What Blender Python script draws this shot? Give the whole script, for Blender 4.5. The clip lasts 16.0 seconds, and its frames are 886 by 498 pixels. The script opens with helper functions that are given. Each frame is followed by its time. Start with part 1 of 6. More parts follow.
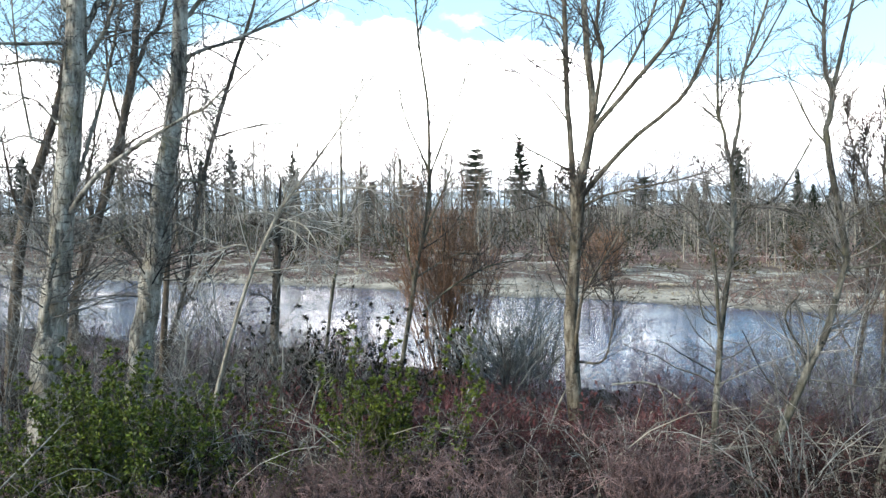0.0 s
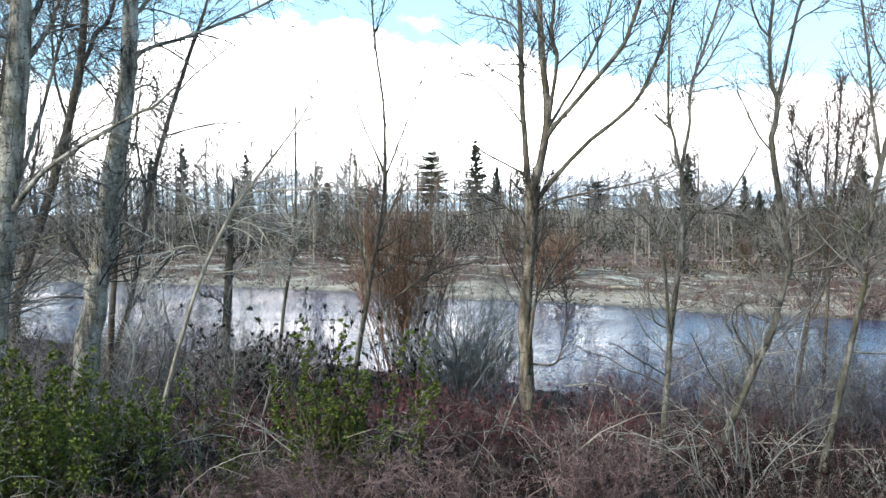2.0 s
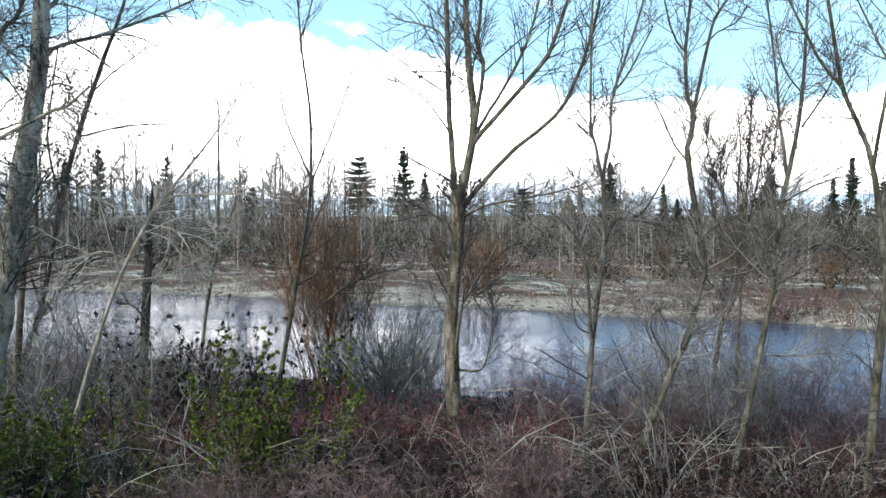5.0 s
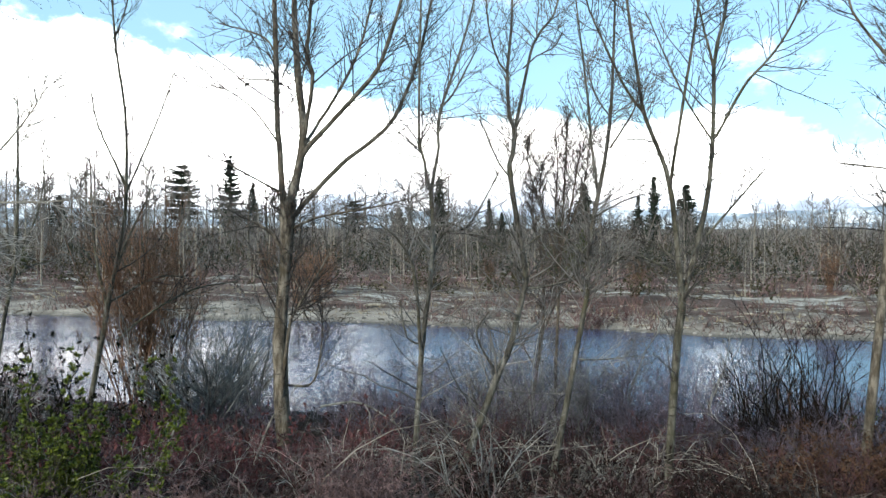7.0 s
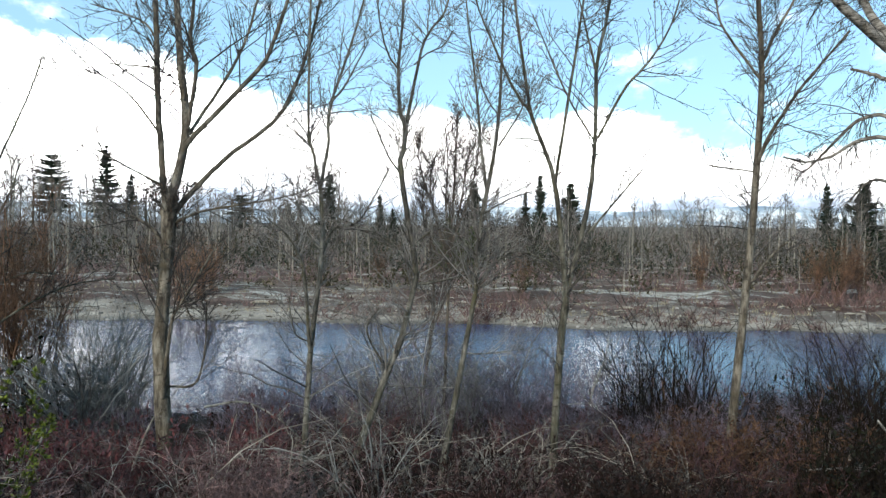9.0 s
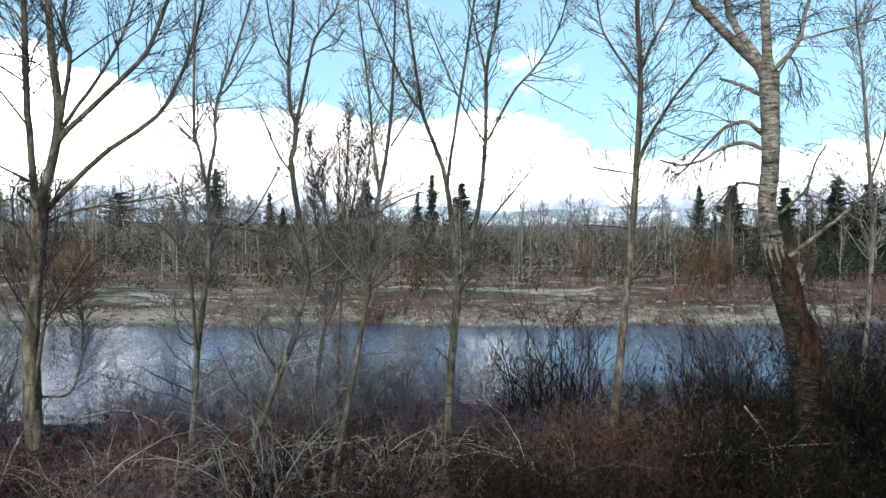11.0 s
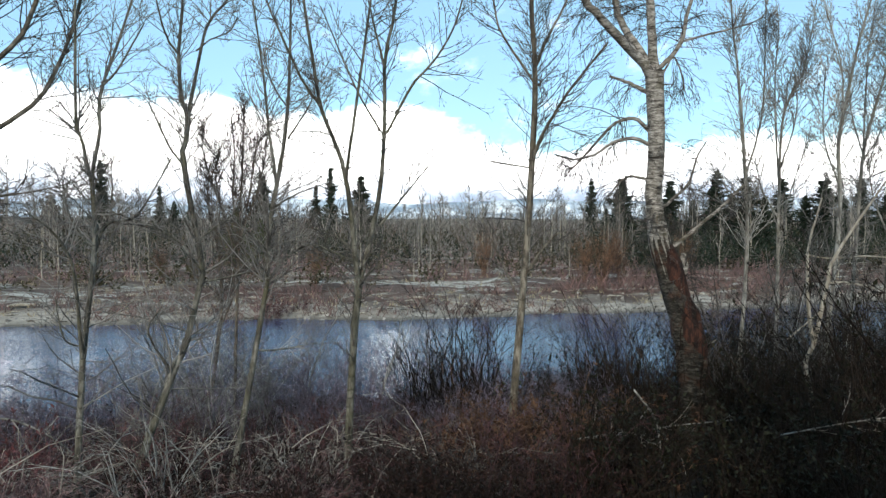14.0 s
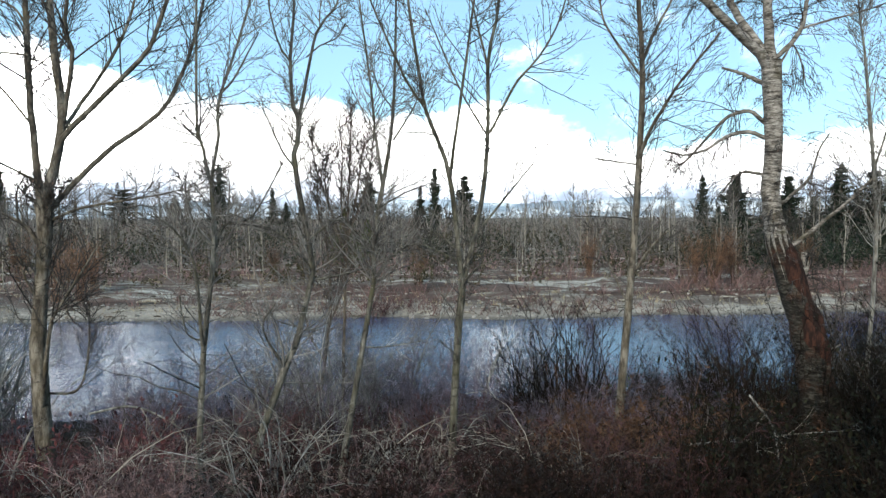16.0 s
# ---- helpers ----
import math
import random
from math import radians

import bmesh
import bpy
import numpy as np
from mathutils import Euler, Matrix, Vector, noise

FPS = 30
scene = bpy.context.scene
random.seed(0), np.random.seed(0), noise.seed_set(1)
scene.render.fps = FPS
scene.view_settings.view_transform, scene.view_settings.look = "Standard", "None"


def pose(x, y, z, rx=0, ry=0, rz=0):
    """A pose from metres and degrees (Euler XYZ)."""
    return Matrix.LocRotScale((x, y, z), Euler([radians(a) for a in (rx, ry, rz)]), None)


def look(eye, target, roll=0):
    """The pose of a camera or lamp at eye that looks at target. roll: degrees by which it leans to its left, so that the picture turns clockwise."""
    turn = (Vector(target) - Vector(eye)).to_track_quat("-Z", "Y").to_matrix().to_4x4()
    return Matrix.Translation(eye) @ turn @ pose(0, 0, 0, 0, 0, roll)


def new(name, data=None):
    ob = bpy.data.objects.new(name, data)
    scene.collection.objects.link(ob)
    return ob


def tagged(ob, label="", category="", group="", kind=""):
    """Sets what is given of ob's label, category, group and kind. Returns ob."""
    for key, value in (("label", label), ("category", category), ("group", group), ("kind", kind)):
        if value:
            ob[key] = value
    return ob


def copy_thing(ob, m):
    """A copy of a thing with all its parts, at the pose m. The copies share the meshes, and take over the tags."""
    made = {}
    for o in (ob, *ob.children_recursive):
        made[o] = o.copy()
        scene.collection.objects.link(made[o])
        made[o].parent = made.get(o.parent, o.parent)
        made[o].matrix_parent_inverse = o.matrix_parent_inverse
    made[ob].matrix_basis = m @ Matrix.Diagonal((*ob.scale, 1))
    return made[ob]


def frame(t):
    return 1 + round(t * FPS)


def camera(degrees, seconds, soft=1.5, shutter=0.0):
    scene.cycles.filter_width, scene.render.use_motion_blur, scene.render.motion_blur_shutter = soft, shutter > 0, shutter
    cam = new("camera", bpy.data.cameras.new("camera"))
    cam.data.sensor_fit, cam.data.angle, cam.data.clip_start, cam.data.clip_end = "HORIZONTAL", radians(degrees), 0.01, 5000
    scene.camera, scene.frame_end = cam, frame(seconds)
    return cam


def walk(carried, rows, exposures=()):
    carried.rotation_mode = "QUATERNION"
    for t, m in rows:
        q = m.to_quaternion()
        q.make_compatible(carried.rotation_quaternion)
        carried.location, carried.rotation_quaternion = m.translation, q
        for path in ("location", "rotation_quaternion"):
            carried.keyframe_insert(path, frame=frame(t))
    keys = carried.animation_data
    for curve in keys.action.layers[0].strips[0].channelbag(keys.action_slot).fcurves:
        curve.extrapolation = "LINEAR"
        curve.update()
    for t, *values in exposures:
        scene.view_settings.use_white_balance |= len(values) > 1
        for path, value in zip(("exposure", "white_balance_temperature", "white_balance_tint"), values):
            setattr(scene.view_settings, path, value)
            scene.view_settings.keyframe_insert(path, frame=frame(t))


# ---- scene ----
cam = camera(61.69, 16.0, soft=1.4)
EYE = 5.5  # above the water
PATH = [  # seconds, offset of the hand-held eye, turn
    (0.0, -0.022, 0.001, -0.010, 86.882, 1.114, -0.438),
    (0.5, -0.021, 0.001, -0.010, 87.024, 0.902, -1.268),
    (1.0, -0.021, 0.001, -0.010, 86.918, 0.828, -2.504),
    (1.5, -0.020, 0.002, -0.010, 86.896, 0.865, -3.157),
    (2.0, -0.017, 0.002, -0.009, 87.009, 0.578, -3.858),
    (2.5, -0.016, 0.004, -0.008, 87.141, 0.712, -4.546),
    (3.0, -0.011, 0.005, -0.006, 86.976, 0.628, -4.911),
    (5.5, 0.006, 0.014, -0.003, 87.619, 0.217, -12.073),
    (6.0, 0.010, 0.015, -0.003, 87.710, 0.256, -15.621),
    (6.5, 0.014, 0.013, -0.001, 88.012, 0.195, -19.585),
    (7.0, 0.019, 0.012, -0.000, 88.357, -0.118, -22.371),
    (7.5, 0.022, 0.012, -0.000, 88.152, -0.459, -24.636),
    (8.0, 0.024, 0.012, -0.001, 87.593, -0.599, -26.399),
    (8.5, 0.022, 0.010, -0.004, 87.610, -0.635, -28.307),
    (9.0, 0.022, 0.009, -0.004, 88.105, -0.548, -30.781),
    (11.5, 0.008, -0.003, 0.007, 87.926, -0.480, -41.174),
    (12.0, 0.007, -0.006, 0.008, 87.817, -0.352, -43.236),
    (12.5, 0.003, -0.009, 0.008, 87.765, -0.294, -44.340),
    (13.0, 0.001, -0.011, 0.008, 87.853, -0.364, -45.443),
    (13.5, -0.002, -0.013, 0.009, 87.928, -0.507, -47.050),
    (14.0, -0.003, -0.013, 0.010, 87.621, -0.240, -46.800),
    (14.5, -0.004, -0.013, 0.010, 87.489, -0.173, -44.885),
    (15.0, -0.005, -0.013, 0.008, 87.620, -0.013, -42.736),
    (15.5, -0.006, -0.013, 0.007, 87.523, 0.149, -40.963),
    (16.0, -0.008, -0.014, 0.006, 87.572, 0.176, -38.837),
]
walk(cam, [(t, pose(x, y, EYE + z, rx, ry, rz)) for t, x, y, z, rx, ry, rz in PATH], exposures=[(0.0, 0.58), (3.0, 0.5), (5.5, 0.22), (7.0, 0.05), (9.0, -0.07), (11.5, -0.12), (13.5, -0.16), (16.0, -0.08)])

# ---- world and light ----
SUN_AZ, SUN_EL = -124.0, 30.0  # degrees from +y towards +x, above the horizon


def node(tree, kind, **values):
    n = tree.nodes.new(kind)
    for key, value in values.items():
        if key in n.inputs:
            n.inputs[key].default_value = value
        else:
            n.inputs[int(key[1:])].default_value = value
    return n


def math_node(tree, op, a, b=None, clamp=False):
    n = tree.nodes.new("ShaderNodeMath")
    n.operation, n.use_clamp = op, clamp
    for k, v in enumerate((a, b)):
        if v is None:
            continue
        if isinstance(v, (int, float)):
            n.inputs[k].default_value = v
        else:
            tree.links.new(v, n.inputs[k])
    return n.outputs[0]


def ramp_node(tree, fac, stops):
    n = tree.nodes.new("ShaderNodeValToRGB")
    el = n.color_ramp.elements
    while len(el) < len(stops):
        el.new(0.5)
    for e, (p, c) in zip(el, stops):
        e.position, e.color = p, (*c, 1) if len(c) == 3 else c
    tree.links.new(fac, n.inputs[0])
    return n.outputs[0]


def mix_color(tree, fac, a, b, mode="MIX"):
    n = tree.nodes.new("ShaderNodeMix")
    n.data_type, n.blend_type = "RGBA", mode
    for k, v in ((0, fac), (6, a), (7, b)):
        if isinstance(v, (int, float)):
            n.inputs[k].default_value = v
        elif isinstance(v, tuple):
            n.inputs[k].default_value = (*v, 1)
        else:
            tree.links.new(v, n.inputs[k])
    return n.outputs[2]


def build_world():
    world = bpy.data.worlds.new("sky")
    world.use_nodes = True
    scene.world = world
    tr = world.node_tree
    tr.nodes.clear()
    out = tr.nodes.new("ShaderNodeOutputWorld")
    bg = tr.nodes.new("ShaderNodeBackground")
    bg.inputs[1].default_value = 0.1
    tr.links.new(bg.outputs[0], out.inputs[0])
    sky = tr.nodes.new("ShaderNodeTexSky")
    sky.sky_type, sky.sun_disc = "NISHITA", False
    sky.sun_elevation, sky.sun_rotation = radians(SUN_EL), radians(SUN_AZ)
    sky.air_density, sky.dust_density, sky.ozone_density = 1.0, 0.6, 1.0
    co = tr.nodes.new("ShaderNodeTexCoord").outputs["Generated"]
    sep = tr.nodes.new("ShaderNodeSeparateXYZ")
    tr.links.new(co, sep.inputs[0])
    el = math_node(tr, "MULTIPLY", math_node(tr, "ARCSINE", sep.outputs[2]), 57.2958)
    # a cumulus bank: its upper edge, by bearing
    bearing = math_node(tr, "MULTIPLY", math_node(tr, "ARCTAN2", sep.outputs[0], sep.outputs[1]), 57.2958)
    across = math_node(tr, "MULTIPLY", math_node(tr, "ADD", bearing, 60.0), 1 / 160, clamp=True)
    edge = ramp_node(tr, across, [((az + 60) / 160, (top / 20,) * 3) for az, top in CLOUD_TOPS])
    top = math_node(tr, "MULTIPLY", edge, 20.0)
    scale = tr.nodes.new("ShaderNodeMapping")
    scale.inputs["Scale"].default_value = (1, 1, 1.6)
    tr.links.new(co, scale.inputs[0])
    billow = node(tr, "ShaderNodeTexNoise", Scale=13.0, Detail=7.0, Roughness=0.6)
    tr.links.new(scale.outputs[0], billow.inputs["Vector"])
    fine = node(tr, "ShaderNodeTexNoise", Scale=11.0, Detail=6.0, Roughness=0.6)
    tr.links.new(scale.outputs[0], fine.inputs["Vector"])
    lift = math_node(tr, "MULTIPLY", math_node(tr, "SUBTRACT", billow.outputs[0], 0.5), 4.5)
    over = math_node(tr, "ADD", math_node(tr, "SUBTRACT", top, el), lift)
    bank = tr.nodes.new("ShaderNodeMapRange")
    bank.interpolation_type = "SMOOTHSTEP"
    bank.inputs[1].default_value, bank.inputs[2].default_value = -0.6, 0.8
    tr.links.new(over, bank.inputs[0])
    # thin scattered cloud and haze above
    wisp = tr.nodes.new("ShaderNodeMapRange")
    wisp.interpolation_type = "SMOOTHSTEP"
    wisp.inputs[1].default_value, wisp.inputs[2].default_value = 0.58, 0.85
    wisp.inputs[4].default_value = 0.42
    tr.links.new(fine.outputs[0], wisp.inputs[0])
    cover = math_node(tr, "MAXIMUM", bank.outputs[0], wisp.outputs[0])
    # blue-grey cloud base low over the hills
    base = tr.nodes.new("ShaderNodeMapRange")
    base.interpolation_type = "SMOOTHSTEP"
    base.inputs[1].default_value, base.inputs[2].default_value = 0.4, 4.7
    tr.links.new(math_node(tr, "ADD", el, math_node(tr, "MULTIPLY", math_node(tr, "SUBTRACT", fine.outputs[0], 0.5), 9.0)), base.inputs[0])
    heads = ramp_node(tr, across, [((az + 60) / 160, (gain / 3,) * 3) for az, gain in CLOUD_HEADS])
    sunlit = mix_color(tr, 1.0, heads, tuple(3 * c for c in CLOUD_HIGH), "MULTIPLY")
    cloud = mix_color(tr, base.outputs[0], CLOUD_LOW, sunlit)
    haze = mix_color(tr, 0.45, mix_color(tr, 1.0, sky.outputs[0], SKY_GAIN, "MULTIPLY"), SKY_VEIL)
    tr.links.new(mix_color(tr, cover, haze, cloud), bg.inputs[0])

    sun = new("sun", bpy.data.lights.new("sun", "SUN"))
    sun.data.energy, sun.data.angle, sun.data.color = 3.6, radians(2), (1.0, 0.925, 0.79)
    a, e = radians(SUN_AZ), radians(SUN_EL)
    sun.matrix_world = look((40 * math.sin(a) * math.cos(e), 40 * math.cos(a) * math.cos(e), 40 * math.sin(e)), (0, 0, 0))


CLOUD_TOPS = ((-60, 7), (-45, 9), (-30, 11), (-22, 8.0), (-17, 12.6), (-10, 13.6), (-3, 13.2), (4, 12.4), (9, 11.5), (12, 10.8), (15, 10.0), (17, 9.2), (20, 8.0), (25, 8.5), (29.5, 8.9), (33.5, 7.7), (37, 7.4),
              (42, 8.9), (46.5, 7.2), (52, 5.2), (59, 5.2), (65, 5.6), (72, 5.5), (80, 6), (100, 5))  # bearing, elevation in degrees
CLOUD_HEADS = ((-60, 1), (-16, 1), (-10, 1.3), (6, 1.4), (10, 2.0), (14, 2.0), (18, 1), (38.5, 1), (41, 2.1), (43, 2.1), (46, 1), (100, 1))  # the brightest sunlit heads: bearing, gain
CLOUD_LOW, CLOUD_HIGH = (7.0, 8.6, 10.8), (34.0, 33.5, 33.0)
SKY_GAIN, SKY_VEIL = (1.3, 1.65, 1.7), (7.0, 11.7, 15.2)
build_world()

# ---- materials ----
def material(name, build, rough=0.85, metal=0.0, spec=0.3):
    m = bpy.data.materials.new(name)
    m.use_nodes = True
    tr = m.node_tree
    b = tr.nodes["Principled BSDF"]
    b.inputs["Roughness"].default_value = rough
    b.inputs["Metallic"].default_value = metal
    b.inputs["Specular IOR Level"].default_value = spec
    build(tr, b)
    return m


def coords(tr, scale=(1, 1, 1), kind="Object"):
    tc = tr.nodes.new("ShaderNodeTexCoord")
    mp = tr.nodes.new("ShaderNodeMapping")
    mp.inputs["Scale"].default_value = scale
    tr.links.new(tc.outputs[kind], mp.inputs[0])
    return mp.outputs[0]


def noise_tex(tr, vec, scale, detail=4.0, rough=0.55):
    n = node(tr, "ShaderNodeTexNoise", Scale=scale, Detail=detail, Roughness=rough)
    tr.links.new(vec, n.inputs["Vector"])
    return n.outputs[0]


def bump(tr, b, height, strength=0.4, dist=0.02):
    n = tr.nodes.new("ShaderNodeBump")
    n.inputs["Strength"].default_value, n.inputs["Distance"].default_value = strength, dist
    tr.links.new(height, n.inputs["Height"])
    tr.links.new(n.outputs[0], b.inputs["Normal"])


def hue_by_piece(tr, color, island=False, amount=0.25):
    """Shift a colour's value a little from piece to piece."""
    if island:
        rnd = tr.nodes.new("ShaderNodeNewGeometry").outputs["Random Per Island"]
    else:
        rnd = tr.nodes.new("ShaderNodeObjectInfo").outputs["Random"]
    hsv = tr.nodes.new("ShaderNodeHueSaturation")
    tr.links.new(color, hsv.inputs["Color"])
    tr.links.new(math_node(tr, "MULTIPLY_ADD", rnd, 2 * amount), hsv.inputs["Value"])
    tr.nodes[-1].inputs[2].default_value = 1 - amount
    return hsv.outputs[0]


def bark(name, dark, mid, light, bands=0.0, moss=None, plates=False):
    def build(tr, b):
        v = coords(tr, (0.8, 0.8, 3.2) if plates else (1, 1, 0.28))
        big = noise_tex(tr, v, 6.5, 5, 0.6)
        grain = noise_tex(tr, v, 22.0, 6, 0.65)
        both = math_node(tr, "ADD", math_node(tr, "MULTIPLY", big, 0.55), math_node(tr, "MULTIPLY", grain, 0.45))
        col = ramp_node(tr, both, [(0.39, dark), (0.5, mid), (0.6, light)])
        height = grain
        if bands:
            h = noise_tex(tr, coords(tr, (0.8, 0.8, 3.6) if plates else (2.6, 2.6, 8.0)), 3.0, 4, 0.62)
            line = tr.nodes.new("ShaderNodeMapRange")
            line.inputs[1].default_value, line.inputs[2].default_value = 0.58, 0.66
            tr.links.new(h, line.inputs[0])
            col = mix_color(tr, math_node(tr, "MULTIPLY", line.outputs[0], bands), col, dark)
            height = math_node(tr, "SUBTRACT", grain, line.outputs[0])
        if moss:
            patch = tr.nodes.new("ShaderNodeMapRange")
            patch.inputs[1].default_value, patch.inputs[2].default_value = 0.5, 0.68
            tr.links.new(noise_tex(tr, coords(tr), 2.3, 5, 0.7), patch.inputs[0])
            col = mix_color(tr, math_node(tr, "MULTIPLY", patch.outputs[0], 0.8), col, moss)
        tr.links.new(col, b.inputs["Base Color"])
        bump(tr, b, height, 0.6, 0.03)
    return material(name, build, 0.9, spec=0.2)


def twig_mat(name, dark, light, island=True, spec=0.25):
    def build(tr, b):
        n = noise_tex(tr, coords(tr), 1.3, 4)
        col = ramp_node(tr, n, [(0.35, dark), (0.65, light)])
        col = hue_by_piece(tr, col, False, 0.45)
        tr.links.new(hue_by_piece(tr, col, True, 0.5) if island else col, b.inputs["Base Color"])
    return material(name, build, 0.75, spec=spec)


def leaf_mat(name, dark, light, rough=0.5, spec=0.35):
    def build(tr, b):
        rnd = tr.nodes.new("ShaderNodeNewGeometry").outputs["Random Per Island"]
        n = noise_tex(tr, coords(tr), 2.0, 3)
        f = math_node(tr, "ADD", math_node(tr, "MULTIPLY", rnd, 0.6), math_node(tr, "MULTIPLY", n, 0.4))
        tr.links.new(ramp_node(tr, f, [(0.2, dark), (0.8, light)]), b.inputs["Base Color"])
    return material(name, build, rough, spec=spec)


def ground_build(tr, b):
    v = coords(tr, kind="Object")
    flow = tr.nodes.new("ShaderNodeAttribute")
    flow.attribute_name = "flow"
    zone = tr.nodes.new("ShaderNodeAttribute")
    zone.attribute_name = "zone"
    sep = tr.nodes.new("ShaderNodeSeparateColor")
    tr.links.new(zone.outputs["Color"], sep.inputs[0])
    fine, mid, wide = noise_tex(tr, v, 9.0, 6, 0.7), noise_tex(tr, v, 1.1, 6, 0.6), noise_tex(tr, v, 0.13, 5)
    # litter is near-black: shade under the brush is put into its colour
    litter = ramp_node(tr, fine, [(0.3, (0.012, 0.009, 0.008)), (0.52, (0.03, 0.021, 0.017)), (0.74, (0.085, 0.06, 0.046))])
    litter = mix_color(tr, math_node(tr, "MULTIPLY", mid, 0.5), litter, (0.025, 0.022, 0.014))
    gravel = ramp_node(tr, fine, [(0.3, (0.13, 0.115, 0.095)), (0.5, (0.29, 0.26, 0.218)), (0.7, (0.46, 0.425, 0.37))])
    gravel = mix_color(tr, math_node(tr, "MULTIPLY", mid, 0.4), gravel, (0.2, 0.165, 0.13))
    gravel = mix_color(tr, 0.55, gravel, ramp_node(tr, noise_tex(tr, flow.outputs["Vector"], 2.6, 9, 0.8), [(0.38, (0.1, 0.074, 0.06)), (0.5, (0.27, 0.235, 0.195)), (0.6, (0.48, 0.44, 0.38))]))
    streak = noise_tex(tr, flow.outputs["Vector"], 1.0, 9, 0.72)
    turf = ramp_node(tr, streak, [(0.4, (0.055, 0.034, 0.031)), (0.5, (0.13, 0.088, 0.077)), (0.545, (0.18, 0.158, 0.13)), (0.58, (0.45, 0.425, 0.38))])
    turf = mix_color(tr, math_node(tr, "MULTIPLY", wide, 0.35), turf, (0.11, 0.095, 0.06))
    col = mix_color(tr, sep.outputs[0], litter, gravel)
    col = mix_color(tr, sep.outputs[1], col, turf)
    tr.links.new(mix_color(tr, sep.outputs[2], col, (0.06, 0.055, 0.045)), b.inputs["Base Color"])
    bump(tr, b, math_node(tr, "ADD", fine, mid), 0.7, 0.06)


def water_build(tr, b):
    b.inputs["Base Color"].default_value = (0.03, 0.04, 0.09, 1)
    b.inputs["IOR"].default_value = 1.33
    ripple = noise_tex(tr, coords(tr, (0.5, 1.3, 1.0)), 2.2, 5, 0.6)
    small = noise_tex(tr, coords(tr, (0.5, 1.5, 1.0)), 5.0, 3, 0.6)
    wide = noise_tex(tr, coords(tr, (0.6, 1.0, 1.0)), 0.16, 3)
    gust = tr.nodes.new("ShaderNodeMapRange")
    for slot, value in ((1, 0.36), (2, 0.64), (3, 0.35), (4, 1.5)):
        gust.inputs[slot].default_value = value
    tr.links.new(wide, gust.inputs[0])
    h = math_node(tr, "ADD", ripple, math_node(tr, "MULTIPLY", small, 0.8))
    h = math_node(tr, "MULTIPLY", h, gust.outputs[0])
    bump(tr, b, h, 0.2, 0.1)
    tr.links.new(math_node(tr, "MULTIPLY_ADD", wide, 0.04), b.inputs["Roughness"])
    tr.nodes[-1].inputs[2].default_value = 0.02


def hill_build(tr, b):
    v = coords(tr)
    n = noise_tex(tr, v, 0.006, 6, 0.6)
    # distance haze is painted into the hills as pale blue and whitish tones
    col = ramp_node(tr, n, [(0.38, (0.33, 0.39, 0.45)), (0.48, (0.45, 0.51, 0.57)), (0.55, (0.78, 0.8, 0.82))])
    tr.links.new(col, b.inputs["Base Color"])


GROUND = material("soil_gravel_turf", ground_build, 0.95, spec=0.15)
WATER = material("river_water", water_build, 0.06, spec=0.5)
HILL = material("hill_haze_tint", hill_build, 1.0, spec=0.0)
BIRCH = bark("pale_bark", (0.05, 0.044, 0.038), (0.27, 0.25, 0.215), (0.46, 0.44, 0.39), 0.9, (0.17, 0.145, 0.085))
POPLAR = bark("grey_brown_bark", (0.03, 0.025, 0.02), (0.105, 0.091, 0.072), (0.24, 0.216, 0.175), 0.6, (0.085, 0.068, 0.04))
SAPLING = bark("sapling_bark", (0.025, 0.023, 0.018), (0.085, 0.08, 0.062), (0.19, 0.18, 0.147), 0.6, (0.08, 0.077, 0.04))
COTTONWOOD = bark("furrowed_bark", (0.035, 0.03, 0.026), (0.22, 0.2, 0.175), (0.44, 0.41, 0.37), 0.95, (0.07, 0.06, 0.03), True)
DARKBARK = bark("dark_bark", (0.035, 0.028, 0.022), (0.085, 0.07, 0.055), (0.16, 0.13, 0.1), 0.2)
ROTTEN = bark("rust_brown_rotten_wood", (0.01, 0.007, 0.006), (0.026, 0.013, 0.01), (0.07, 0.028, 0.018))
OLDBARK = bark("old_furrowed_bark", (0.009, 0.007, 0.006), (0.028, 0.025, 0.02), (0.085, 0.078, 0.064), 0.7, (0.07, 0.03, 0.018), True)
ALDERBARK = bark("smooth_grey_bark", (0.028, 0.026, 0.022), (0.1, 0.095, 0.08), (0.225, 0.215, 0.185), 0.6, (0.085, 0.08, 0.046))
PALEALDER = bark("pale_alder_bark", (0.06, 0.056, 0.05), (0.19, 0.18, 0.158), (0.36, 0.345, 0.31), 0.4, (0.14, 0.137, 0.09))
DEADWOOD = bark("grey_dead_wood", (0.065, 0.06, 0.053), (0.16, 0.149, 0.132), (0.31, 0.29, 0.26))
PALEWOOD = bark("weathered_wood", (0.15, 0.13, 0.1), (0.28, 0.25, 0.2), (0.42, 0.39, 0.33))
TWIG = twig_mat("twig_grey_brown", (0.03, 0.026, 0.024), (0.105, 0.094, 0.084))
TWIG_ASH = twig_mat("twig_ash_grey", (0.05, 0.046, 0.043), (0.18, 0.17, 0.158))
TWIG_VIOLET = twig_mat("twig_violet_grey", (0.05, 0.041, 0.053), (0.23, 0.19, 0.235))
BUD = twig_mat("winter_bud", (0.04, 0.026, 0.02), (0.13, 0.08, 0.06))
TWIG_PALE = twig_mat("twig_pale", (0.12, 0.105, 0.09), (0.34, 0.305, 0.26))
TWIG_RED = twig_mat("twig_red_brown", (0.03, 0.014, 0.015), (0.14, 0.062, 0.06))
TWIG_PINK = twig_mat("twig_dusky", (0.04, 0.025, 0.025), (0.26, 0.17, 0.163))
